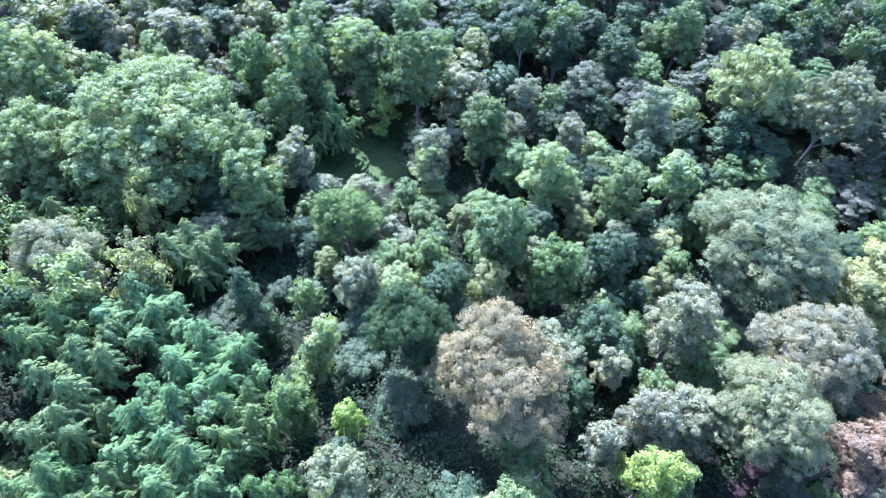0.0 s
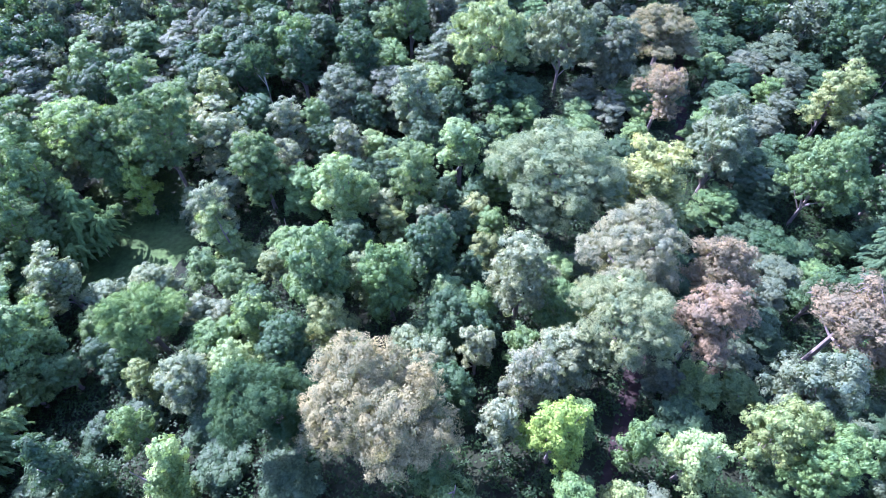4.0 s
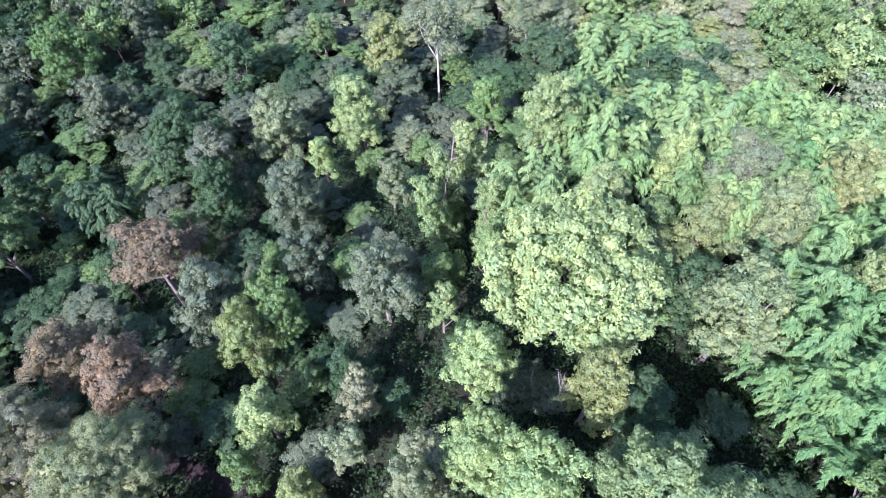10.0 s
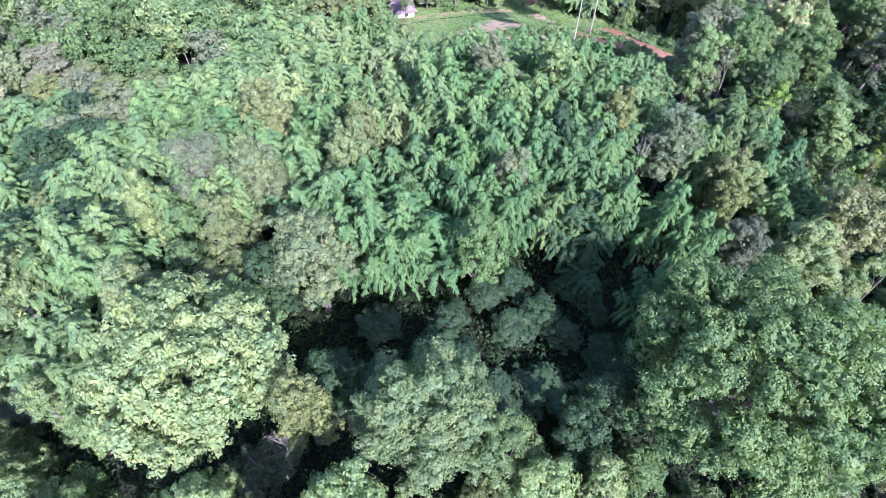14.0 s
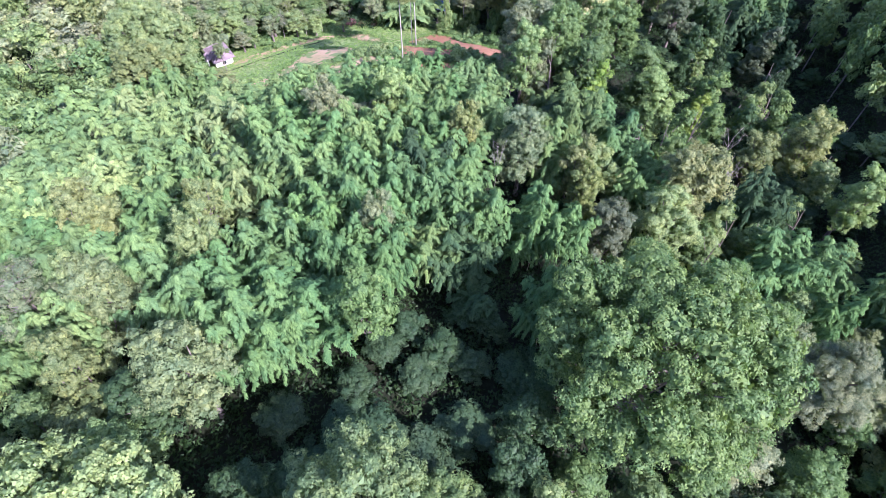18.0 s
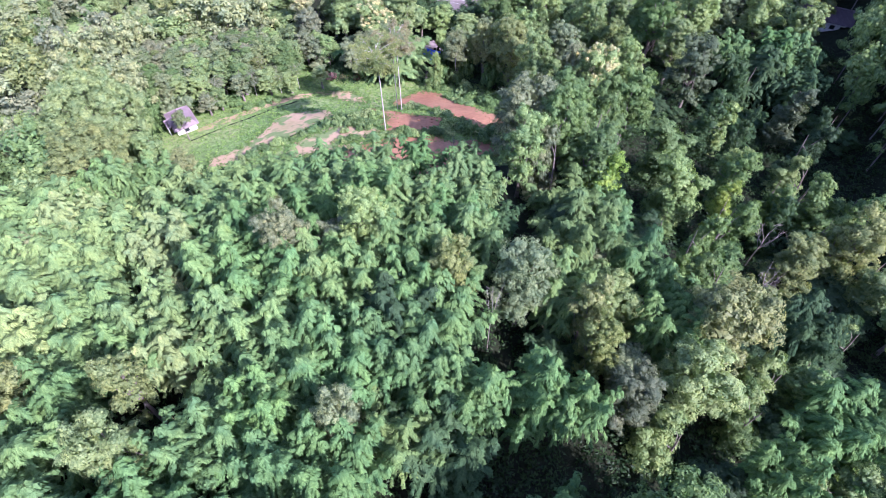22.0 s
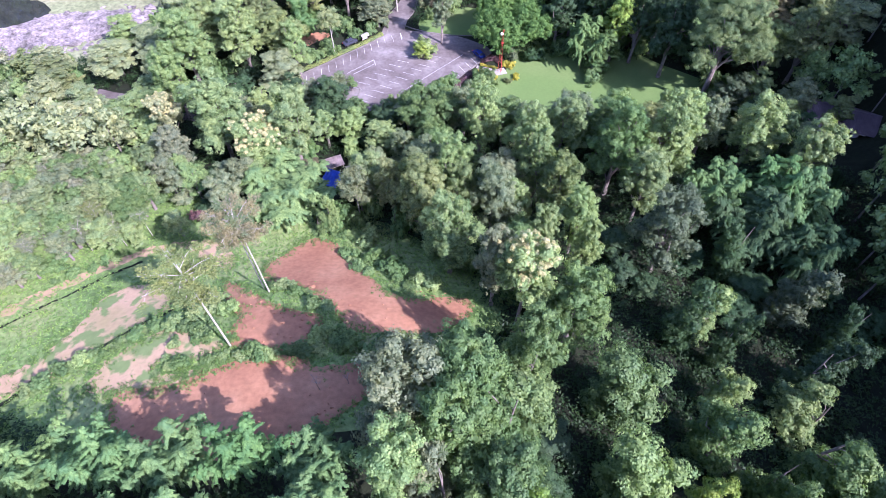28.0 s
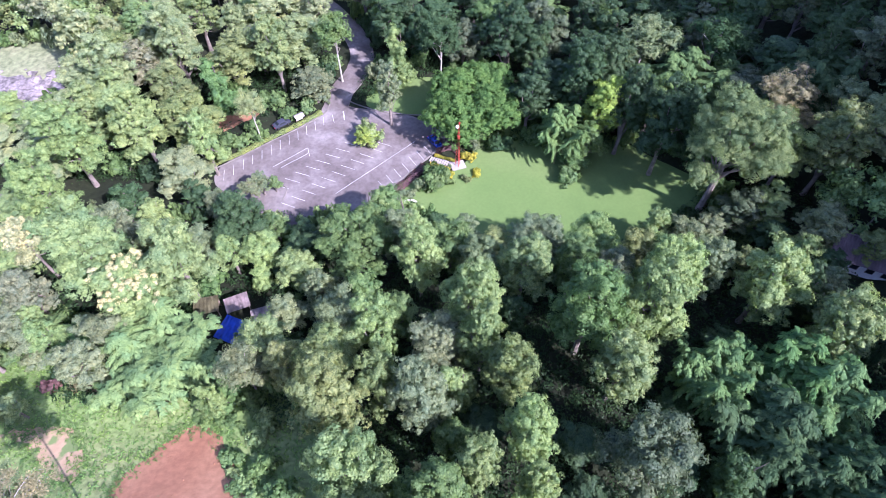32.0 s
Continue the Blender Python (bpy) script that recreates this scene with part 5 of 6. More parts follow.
def fill_forest():
    rnd_f, grid, far, counts = random.Random(11), {}, [], {}

    def free(x, y, r, tight):
        for i in range(int(x // 20) - 2, int(x // 20) + 3):
            for j in range(int(y // 20) - 2, int(y // 20) + 3):
                for a, b, c in grid.get((i, j), ()):
                    if math.hypot(x - a, y - b) < tight * (c + r):
                        return False
        return True
    for p in TAKEN:
        grid.setdefault((int(p[0] // 20), int(p[1] // 20)), []).append(p)
    spots = [(rnd_f.uniform(-230, 260), rnd_f.uniform(-230, 350)) for _ in range(20000)]
    spots.sort(key=lambda p: to_segment(*p, (0, -10), (40, 120)))
    for x, y in spots:
        away = to_segment(x, y, (0, -10), (40, 120))
        bearing = math.degrees(math.atan2(y, x))
        behind = (-24 < bearing < 40 and x > 45 and y < 40) or (x > 92 + 0.4 * max(0, y - 110) and -20 < y < 200)
        w = rnd_f.uniform(6.5, 11.5) * (1.35 if away > 95 else 1)
        if away > 215 or is_open(x, y, 0.28 * w) or not free(x, y, w / 2, 0.58):
            continue
        if x < -30 and -45 < y < 20 and rnd_f.random() < 0.3:
            continue
        sunk = in_hollow(x, y, 0.3 * w)
        if any(math.hypot(x - a, y - b) < 3.2 + 0.25 * w for a, b in GAPS) or (y > 95 and -42 < x < 22 and y < 112):
            continue
        near_far = 95 < away < 150 and (y < (75 if x < 0 else 40) or y > 188) and not behind
        if (away > 95 or (behind and away > 62)) and not near_far:
            far.append((x, y, w * 1.05, rnd_f.uniform(9, 13) if behind and 20 < y < 98 else rnd_f.uniform(18, 24) if behind else rnd_f.uniform(8, 12) if x < -35 and 185 < y < 232 else rnd_f.uniform(14, 22)))
            kind = None
        elif near_far:
            kind = "outer"
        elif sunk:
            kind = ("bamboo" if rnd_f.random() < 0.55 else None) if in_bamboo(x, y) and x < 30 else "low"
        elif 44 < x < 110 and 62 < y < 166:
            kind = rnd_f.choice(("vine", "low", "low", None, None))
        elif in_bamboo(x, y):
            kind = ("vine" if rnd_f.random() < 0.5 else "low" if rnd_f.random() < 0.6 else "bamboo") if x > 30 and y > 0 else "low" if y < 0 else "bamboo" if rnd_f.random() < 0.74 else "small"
        else:
            kind = "small" if w < 9 else "broad" if rnd_f.random() < 0.85 else "vine"
        if kind:
            counts[kind] = counts.get(kind, 0) + 1
            # dim, murky and eastern tints put tree and hill shade into the colour
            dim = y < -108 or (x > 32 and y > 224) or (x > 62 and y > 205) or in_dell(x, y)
            # pale tints also put the western haze into the scrub's colour
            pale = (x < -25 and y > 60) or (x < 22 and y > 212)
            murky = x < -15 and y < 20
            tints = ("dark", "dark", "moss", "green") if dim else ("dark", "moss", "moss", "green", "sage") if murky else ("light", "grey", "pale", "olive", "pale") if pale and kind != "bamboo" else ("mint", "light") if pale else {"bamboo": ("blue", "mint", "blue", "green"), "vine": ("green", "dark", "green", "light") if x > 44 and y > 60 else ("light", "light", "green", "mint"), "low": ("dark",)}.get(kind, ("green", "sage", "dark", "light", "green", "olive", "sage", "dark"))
            # bamboo near the great tree: its shade is painted in with darker tints
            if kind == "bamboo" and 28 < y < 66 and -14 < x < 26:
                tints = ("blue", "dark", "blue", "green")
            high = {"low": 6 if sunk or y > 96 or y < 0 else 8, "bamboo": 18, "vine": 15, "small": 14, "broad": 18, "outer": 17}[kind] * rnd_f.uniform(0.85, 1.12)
            # hollow bamboo, like the low growth, has canopy shade painted in as dark tint
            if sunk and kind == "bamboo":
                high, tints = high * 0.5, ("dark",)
            if 86 < y < 116 and abs(x) < 48:
                high *= 0.74
            if murky:
                high *= 0.62
            if x < -35 and y > 185:
                high *= 0.6
            if kind in ("small", "broad", "vine") and y < 200:
                high *= 0.82
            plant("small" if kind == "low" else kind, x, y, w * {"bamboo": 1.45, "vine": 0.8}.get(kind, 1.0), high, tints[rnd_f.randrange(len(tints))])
        grid.setdefault((int(x // 20), int(y // 20)), []).append((x, y, w / 2 * (0.8 if kind == "bamboo" else 1)))
    return far


def far_woods(spots):
    """The distant forest, joined: small crowns on stems, each uneven."""
    rng = np.random.default_rng(5)
    plans = []
    for k in range(5):
        lobes = crown_lobes(rng, 10, 13.5, 3.5, 9)
        plans.append(foliage(rng, lobes, 1.9, 20, 1.05, 0.5, 0.8, 0.3, -0.4))
    groups = {}
    for x, y, w, h in spots:
        tint = ("green", "sage", "dark", "green", "light", "dark", "sage", "olive")[int(rng.integers(8))]
        # zone tints paint in hill shade, western haze and a brighter east slope
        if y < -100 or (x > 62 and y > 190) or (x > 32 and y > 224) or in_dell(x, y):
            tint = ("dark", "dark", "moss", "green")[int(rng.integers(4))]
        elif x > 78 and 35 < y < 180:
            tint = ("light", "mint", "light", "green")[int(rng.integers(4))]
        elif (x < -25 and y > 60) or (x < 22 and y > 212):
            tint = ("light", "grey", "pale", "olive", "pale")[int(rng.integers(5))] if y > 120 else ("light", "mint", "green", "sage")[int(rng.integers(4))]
        a, s = rng.uniform(0, math.tau), w / 10
        turn = np.array([[math.cos(a), -math.sin(a), 0], [math.sin(a), math.cos(a), 0], [0, 0, 1]])
        v = plans[int(rng.integers(5))] @ turn.T * (s, s, h / 17) + (x, y, ground_z(x, y))
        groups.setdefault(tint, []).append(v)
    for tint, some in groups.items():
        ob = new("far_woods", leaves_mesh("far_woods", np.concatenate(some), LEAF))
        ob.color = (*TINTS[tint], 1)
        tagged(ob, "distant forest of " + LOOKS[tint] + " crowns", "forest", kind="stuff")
    bm = bmesh.new()
    for x, y, w, h in spots[:700]:
        z = ground_z(x, y)
        tube(bm, [(x, y, z - 0.5), (x, y, z + h * 0.7)], [0.25, 0.1], 4)
    tagged(part("far_trunks", bm, BARK, None), "thin trunks of the distant forest", "forest", kind="stuff")


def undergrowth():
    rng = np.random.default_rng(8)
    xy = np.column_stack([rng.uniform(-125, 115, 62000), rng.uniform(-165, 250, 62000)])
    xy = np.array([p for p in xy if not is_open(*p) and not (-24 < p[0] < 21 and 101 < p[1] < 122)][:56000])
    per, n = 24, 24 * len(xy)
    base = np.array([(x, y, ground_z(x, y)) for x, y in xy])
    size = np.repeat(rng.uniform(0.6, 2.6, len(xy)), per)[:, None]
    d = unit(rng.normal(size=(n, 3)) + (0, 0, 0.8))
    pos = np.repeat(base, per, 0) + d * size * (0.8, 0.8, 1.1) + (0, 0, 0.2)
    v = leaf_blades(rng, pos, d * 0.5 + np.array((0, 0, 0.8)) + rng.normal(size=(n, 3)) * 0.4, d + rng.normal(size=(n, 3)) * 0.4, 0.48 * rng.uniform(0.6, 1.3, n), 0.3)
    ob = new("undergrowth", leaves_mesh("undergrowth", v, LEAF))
    # dark green also carries the shade below the canopy in its colour
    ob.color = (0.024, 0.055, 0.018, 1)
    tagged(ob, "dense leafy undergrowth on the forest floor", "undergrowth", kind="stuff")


def forest_edge():
    """Low leafy growth where the forest meets open ground."""
    rnd_e, made = random.Random(21), []
    for _ in range(6000):
        x, y = rnd_e.uniform(-125, 110), rnd_e.uniform(95, 270)
        if is_open(x, y, 0.3) or not is_open(x, y, 7) or (y < 119 and -30 < x < 24) or (20 < x < 55 and 196 < y < 240) or any(math.hypot(x - a, y - b) < 3.6 for a, b in made):
            continue
        made.append((x, y))
        pale = x < -20
        tint = rnd_e.choice(("light", "mint", "green", "sage") if pale else ("green", "light", "green", "dark"))
        plant("shrub", x, y, rnd_e.uniform(4, 7.5), rnd_e.uniform(3, 7.5), tint)
        if len(made) > 190:
            break


far_woods(fill_forest())
forest_edge()
undergrowth()


# ---- built things ----
def box(bm, size, at=(0, 0, 0), turn=0.0, bevel=0.0, tilt=(0, 0)):
    """Adds a box, its middle at the given place, to bm."""
    made = bmesh.ops.create_cube(bm, size=1.0, matrix=pose(*at, tilt[0], tilt[1], turn) @ Matrix.Diagonal((*size, 1)))
    if bevel:
        edges = {e for v in made["verts"] for e in v.link_edges}
        bmesh.ops.bevel(bm, geom=list(edges), offset=bevel, segments=2, affect="EDGES", profile=0.6)
    return bm


def rod(bm, a, b, r, sides=8, r2=None):
    a, b = Vector(a), Vector(b)
    d = b - a
    bmesh.ops.create_cone(bm, cap_ends=True, segments=sides, radius1=r, radius2=r if r2 is None else r2, depth=d.length,
                          matrix=Matrix.Translation((a + b) / 2) @ d.to_track_quat("Z", "Y").to_matrix().to_4x4())
    return bm


def thing(name, x, y, turn, label, category, group="", z=None):
    root = new(name)
    root.matrix_world = pose(x, y, ground_z(x, y) if z is None else z, 0, 0, turn)
    return tagged(root, label, category, group)


CAR_PARK = bpy.data.objects["car_park"]


def painted_line(a, b, wide=0.1):
    """A painted line on the asphalt, from a to b."""
    d = math.hypot(b[0] - a[0], b[1] - a[1])
    bm = bmesh.new()
    n = max(2, int(d / 2))
    for i in range(n):  # short lengths follow the ground
        s0, s1 = i / n, (i + 1) / n
        p, q = [a[0] + (b[0] - a[0]) * s0, a[1] + (b[1] - a[1]) * s0], [a[0] + (b[0] - a[0]) * s1, a[1] + (b[1] - a[1]) * s1]
        nx, ny = -(b[1] - a[1]) / d * wide / 2, (b[0] - a[0]) / d * wide / 2
        bm.faces.new([bm.verts.new((u, v, ground_z(u, v) + 0.095)) for u, v in ((p[0] - nx, p[1] - ny), (q[0] - nx, q[1] - ny), (q[0] + nx, q[1] + ny), (p[0] + nx, p[1] + ny))])
    part("painted_line", bm, WHITE_PAINT, CAR_PARK)


def stall_row(first, last, count, arm, skip=()):
    for i in range(count):
        if i not in skip:
            x, y = first[0] + (last[0] - first[0]) * i / (count - 1), first[1] + (last[1] - first[1]) * i / (count - 1)
            painted_line((x, y), (x + arm[0], y + arm[1]))


stall_row((-2.9, 210.4), (17.9, 226.5), 12, (0.35, -3.0))
stall_row((31.1, 205.0), (43.2, 216.9), 8, (1.5, -2.6))
stall_row((31.0, 217.1), (10.6, 200.1), 11, (3.0, -1.5))
stall_row((25.6, 219.2), (8.6, 205.4), 9, (3.3, -1.45))
painted_line((39.5, 216.9), (22.0, 202.0))
painted_line((15.0, 216.3), (7.8, 210.8))
painted_line((15.1, 214.4), (9.5, 210.4))
painted_line((15.0, 216.3), (15.6, 213.6))
painted_line((20.0, 227.2), (20.6, 224.3))
painted_line((22.6, 228.2), (23.0, 225.2), 0.3)


def kerb(points, label):
    line = spline(points, 6, False)
    root = tagged(new("kerb"), label, "kerb", kind="structure")
    for a, b in zip(line, line[1:]):
        d = math.hypot(b[0] - a[0], b[1] - a[1])
        mx, my = (a[0] + b[0]) / 2, (a[1] + b[1]) / 2
        part("kerb_stone", box(bmesh.new(), (d * 0.97, 0.22, 0.3), (mx, my, ground_z(mx, my) + 0.08), math.degrees(math.atan2(b[1] - a[1], b[0] - a[0])), 0.02), KERB, root)


kerb([(-5, 211), (0.5, 214.6), (6.4, 218.9), (12.5, 223), (18.2, 227.8), (19.2, 232)], "weathered concrete kerb along the car park")
kerb([(46.8, 216.6), (42, 211.3), (36, 205.2), (32.2, 201)], "weathered concrete kerb below the hedges")
kerb([(10.9, 201.0), (11.4, 204.2), (8.6, 205.6), (4.5, 205.0), (2.6, 202.5)], "curved weathered kerb round a planted corner")
kerb([(23.8, 232), (27, 229.8), (34, 226.8), (45, 225.6), (53, 228)], "curved weathered kerb of a small lawn")
kerb([(23.6, 233), (26.8, 238.5), (28.4, 246)], "weathered kerb at the road bend")


def hedge(points, wide, high, tint, label, seed):
    """A clipped hedge along a line, with a dense leafy skin."""
    rng = np.random.default_rng(seed)
    line = np.array(spline(points, 10, False))
    n = int(np.linalg.norm(np.diff(line, axis=0), axis=1).sum() * 110 * (wide + high))
    i = rng.integers(0, len(line) - 1, n)
    s = rng.uniform(0, 1, (n, 1))
    mid, way = line[i] * (1 - s) + line[i + 1] * s, line[i + 1] - line[i]
    way = way / np.linalg.norm(way, axis=1, keepdims=True)
    a = rng.uniform(-1.5, 1.5, n)
    bumpy = 1 + 0.12 * np.sin(mid[:, 0] * 2.3) + 0.1 * rng.normal(size=n)
    across, up = np.sin(a) * wide / 2 * bumpy, high * np.cos(a * 0.85) * bumpy
    side = np.column_stack([-way[:, 1], way[:, 0]])
    p = np.column_stack([mid + side * across[:, None], [ground_z(*m) for m in mid] + np.maximum(0.05, up)])
    nor = np.column_stack([side * np.sin(a)[:, None], np.cos(a)]) + rng.normal(size=(n, 3)) * 0.35
    ob = new("hedge", leaves_mesh("hedge", leaf_blades(rng, p, nor, rng.normal(size=(n, 3)), rng.uniform(0.16, 0.3, n), 0.14), LEAF))
    ob.color = (*TINTS[tint], 1)
    tagged(ob, label, "hedge", "clipped hedges")


hedge([(-6, 212), (0.2, 215.5), (6.1, 219.8), (12.2, 224), (17.4, 228)], 1.3, 0.75, "chartreuse", "low yellowish clipped hedge edging the car park", 1)
hedge([(42.6, 209.6), (47.0, 207.4)], 0.7, 0.6, "yellow", "golden clipped hedge beside the walkway", 2)
hedge([(43.8, 212.0), (48.2, 209.9)], 0.7, 0.6, "yellow", "golden clipped hedge beyond the walkway", 3)
hedge([(34.6, 201.6), (38.0, 205.0), (41.4, 208.8)], 1.9, 0.7, "purple", "burgundy clipped hedge along the kerb", 4)
hedge([(44.0, 213.4), (47.6, 214.6), (49.6, 212.6)], 2.2, 0.7, "purple", "burgundy clipped hedge under the mast", 5)

walkway = tagged(new("walkway"), "pale slab walkway with gaps between golden hedges", "path", kind="structure")
for k in range(11):
    s = (k + 0.5) / 11
    x, y = 42.6 + 5.6 * s, 211.1 - 2.5 * s
    part("slab", box(bmesh.new(), (0.4, 1.5, 0.12), (x, y, ground_z(x, y) + 0.1), -24, 0.015), CONCRETE, walkway)


def radio_mast(x, y, high=12.5):
    """A red three-legged lattice mast on a pale base, with a lamp near its top."""
    root = thing("mast", x, y, 15, "red steel lattice mast on a concrete base", "mast")
    part("base", box(bmesh.new(), (3.2, 2.4, 0.3), (0, 0, 0.1), 0, 0.03), CONCRETE, root)
    feet = [(math.cos(a) * 0.62, math.sin(a) * 0.62) for a in (0.4, 2.5, 4.6)]
    for fx, fy in feet:
        part("leg", rod(bmesh.new(), (fx, fy, 0.2), (fx * 0.3, fy * 0.3, high * 0.8), 0.055, 7), RED_PAINT, root)
    for k in range(9):
        z0, z1 = 0.4 + k * 1.02, 0.4 + (k + 1) * 1.02
        for i in range(3):
            a, b = feet[i], feet[(i + 1) % 3]
            f0, f1 = 1 - 0.7 * z0 / (high * 0.8), 1 - 0.7 * z1 / (high * 0.8)
            part("brace", rod(bmesh.new(), (a[0] * f0, a[1] * f0, z0), (b[0] * f1, b[1] * f1, z1), 0.03, 4), RED_PAINT, root)
    part("collar", box(bmesh.new(), (0.6, 0.6, 0.4), (0, 0, high * 0.72), 0, 0.05), RED_PAINT, root)
    part("top_pole", rod(bmesh.new(), (0, 0, high * 0.76), (0, 0, high), 0.09, 8), RED_PAINT, root)
    bm = bmesh.new()
    bmesh.ops.create_uvsphere(bm, u_segments=12, v_segments=8, radius=0.38, matrix=pose(-0.35, 0, high * 0.93))
    part("horn", bm, WHITE_WALL, root, "pale round loudspeaker")
    part("lamp", box(bmesh.new(), (0.25, 0.25, 0.4), (0.1, 0, high), 0, 0.05), LAMP_RED, root)


radio_mast(48.7, 208.6)


def car(x, y, turn, paint, label):
    root = thing("car", x, y, turn, label, "car", "parked cars")
    root.matrix_world = pose(x, y, ground_z(x, y) + 0.07, 0, 0, turn)
    side = [(-2.1, 0.35), (-2.15, 0.75), (-1.95, 0.95), (-1.35, 1.0), (-0.75, 1.43), (0.75, 1.45), (1.45, 1.02), (2.0, 0.9), (2.15, 0.6), (2.1, 0.3)]
    bm = bmesh.new()
    l = [bm.verts.new((px, -0.82 + 0.12 * (pz > 1.2), pz)) for px, pz in side]
    r = [bm.verts.new((px, 0.82 - 0.12 * (pz > 1.2), pz)) for px, pz in side]
    bm.faces.new(l[::-1])
    bm.faces.new(r)
    for i in range(len(side)):
        j = (i + 1) % len(side)
        bm.faces.new((l[i], l[j], r[j], r[i]))
    bmesh.ops.bevel(bm, geom=list(bm.edges), offset=0.07, segments=2, affect="EDGES")
    bmesh.ops.recalc_face_normals(bm, faces=list(bm.faces))
    body = part("body", bm, paint, root)
    part("windscreen", box(bmesh.new(), (0.62, 1.28, 0.02), (1.14, 0, 1.265), 0, 0.005, (0, 31.5)), GLASS, body)
    part("rear_window", box(bmesh.new(), (0.58, 1.28, 0.02), (-1.08, 0, 1.25), 0, 0.005, (0, -35.5)), GLASS, body)
    for s in (-1, 1):
        part("side_window", box(bmesh.new(), (1.5, 0.02, 0.3), (0, s * 0.79, 1.2), 0, 0.005, (s * 12, 0)), GLASS, body)
        part("headlight", box(bmesh.new(), (0.06, 0.34, 0.14), (2.13, s * 0.55, 0.72), 0, 0.02), CHROME, body)
        part("tail_light", box(bmesh.new(), (0.06, 0.3, 0.16), (-2.14, s * 0.58, 0.8), 0, 0.02), LAMP_RED, body)
        for wx in (-1.3, 1.32):
            wheel = part("wheel", rod(bmesh.new(), (wx, s * 0.66, 0.31), (wx, s * 0.86, 0.31), 0.31, 18), RUBBER, root)
            part("rim", rod(bmesh.new(), (wx, s * 0.84, 0.31), (wx, s * 0.875, 0.31), 0.19, 12), CHROME, wheel)


car(43.9, 215.9, -60, CAR_BLUE, "dark blue saloon car parked under a tree")
car(8.4, 224.2, 35, CAR_GREY, "dark grey car parked behind the hedge")


def notice_kiosk(x, y, turn):
    root = thing("notice_board", x, y, turn, "small roofed notice board with a pale roof", "sign")
    for s in (-0.8, 0.8):
        part("post", rod(bmesh.new(), (s, 0, -0.2), (s, 0, 2.1), 0.08), TIMBER, root)
    part("board", box(bmesh.new(), (1.7, 0.08, 1.0), (0, 0, 1.4), 0, 0.01), WHITE_WALL, root)
    for s in (-1, 1):
        part("roof", box(bmesh.new(), (2.3, 1.0, 0.07), (0, s * 0.42, 2.25), 0, 0.01, (-s * 28, 0)), CONCRETE, root)


notice_kiosk(12.6, 225.0, 35)


def hip_cottage(x, y, turn):
    """A small white-walled house under a pinkish hipped roof with a front gable."""
    root = thing("cottage", x, y, turn, "small white cottage under a faded pink hipped roof", "house")
    wall = part("wall", box(bmesh.new(), (6.2, 4.6, 3.0), (0, 0, 1.2), 0, 0.02), WHITE_WALL, root)
    for wx, wy, sx, sy in ((-1.6, -2.32, 1.0, 0.06), (1.6, -2.32, 1.0, 0.06), (3.12, 0, 0.06, 1.1)):
        frame_ = part("window", box(bmesh.new(), (sx, sy, 1.0), (wx, wy, 1.5), 0, 0.01), TIMBER, wall)
        part("pane", box(bmesh.new(), (max(0.08, sx - 0.16), max(0.08, sy - 0.16) if sy > 0.5 else 0.08, 0.84), (wx, wy, 1.5)), GLASS, frame_)
    part("door", box(bmesh.new(), (0.9, 0.06, 2.0), (0, -2.33, 1.0), 0, 0.01), TIMBER, wall)
    bm = bmesh.new()
    e = [bm.verts.new(p) for p in ((-3.9, -3.0, 2.6), (3.9, -3.0, 2.6), (3.9, 3.0, 2.6), (-3.9, 3.0, 2.6), (-1.5, 0, 4.5), (1.5, 0, 4.5))]
    for f in ((0, 1, 5, 4), (1, 2, 5), (2, 3, 4, 5), (3, 0, 4)):
        bm.faces.new([e[i] for i in f])
    bmesh.ops.solidify(bm, geom=list(bm.faces), thickness=0.12)
    roof = part("roof", bm, PINK_ROOF, root)
    bm = bmesh.new()
    g = [bm.verts.new(p) for p in ((-1.6, -3.9, 2.55), (1.6, -3.9, 2.55), (0, -3.9, 3.9), (-1.6, -0.8, 3.0), (1.6, -0.8, 3.0), (0, -0.6, 4.1))]
    bm.faces.new([g[i] for i in (0, 2, 5, 3)])
    bm.faces.new([g[i] for i in (1, 4, 5, 2)])
    bmesh.ops.solidify(bm, geom=list(bm.faces), thickness=0.1)
    part("porch_roof", bm, PINK_ROOF, roof)
    for k in range(4):
        part("ridge_cap", rod(bmesh.new(), ((-3.9, 3.9, 3.9, -3.9)[k], (-3, -3, 3, 3)[k], 2.62), ((-1.5, 1.5, 1.5, -1.5)[k], 0, 4.56), 0.08, 6), PINK_ROOF, roof)
    part("ridge_cap", rod(bmesh.new(), (-1.5, 0, 4.56), (1.5, 0, 4.56), 0.08, 6), PINK_ROOF, roof)
    for s in (-1.4, 1.4):
        part("porch_post", rod(bmesh.new(), (s, -3.7, 0), (s, -3.7, 2.7), 0.09), WHITE_WALL, root)
    part("plinth", box(bmesh.new(), (6.8, 6.4, 0.4), (0, -0.6, -0.05), 0, 0.03), CONCRETE, root)


hip_cottage(-53.5, 137.5, -58)


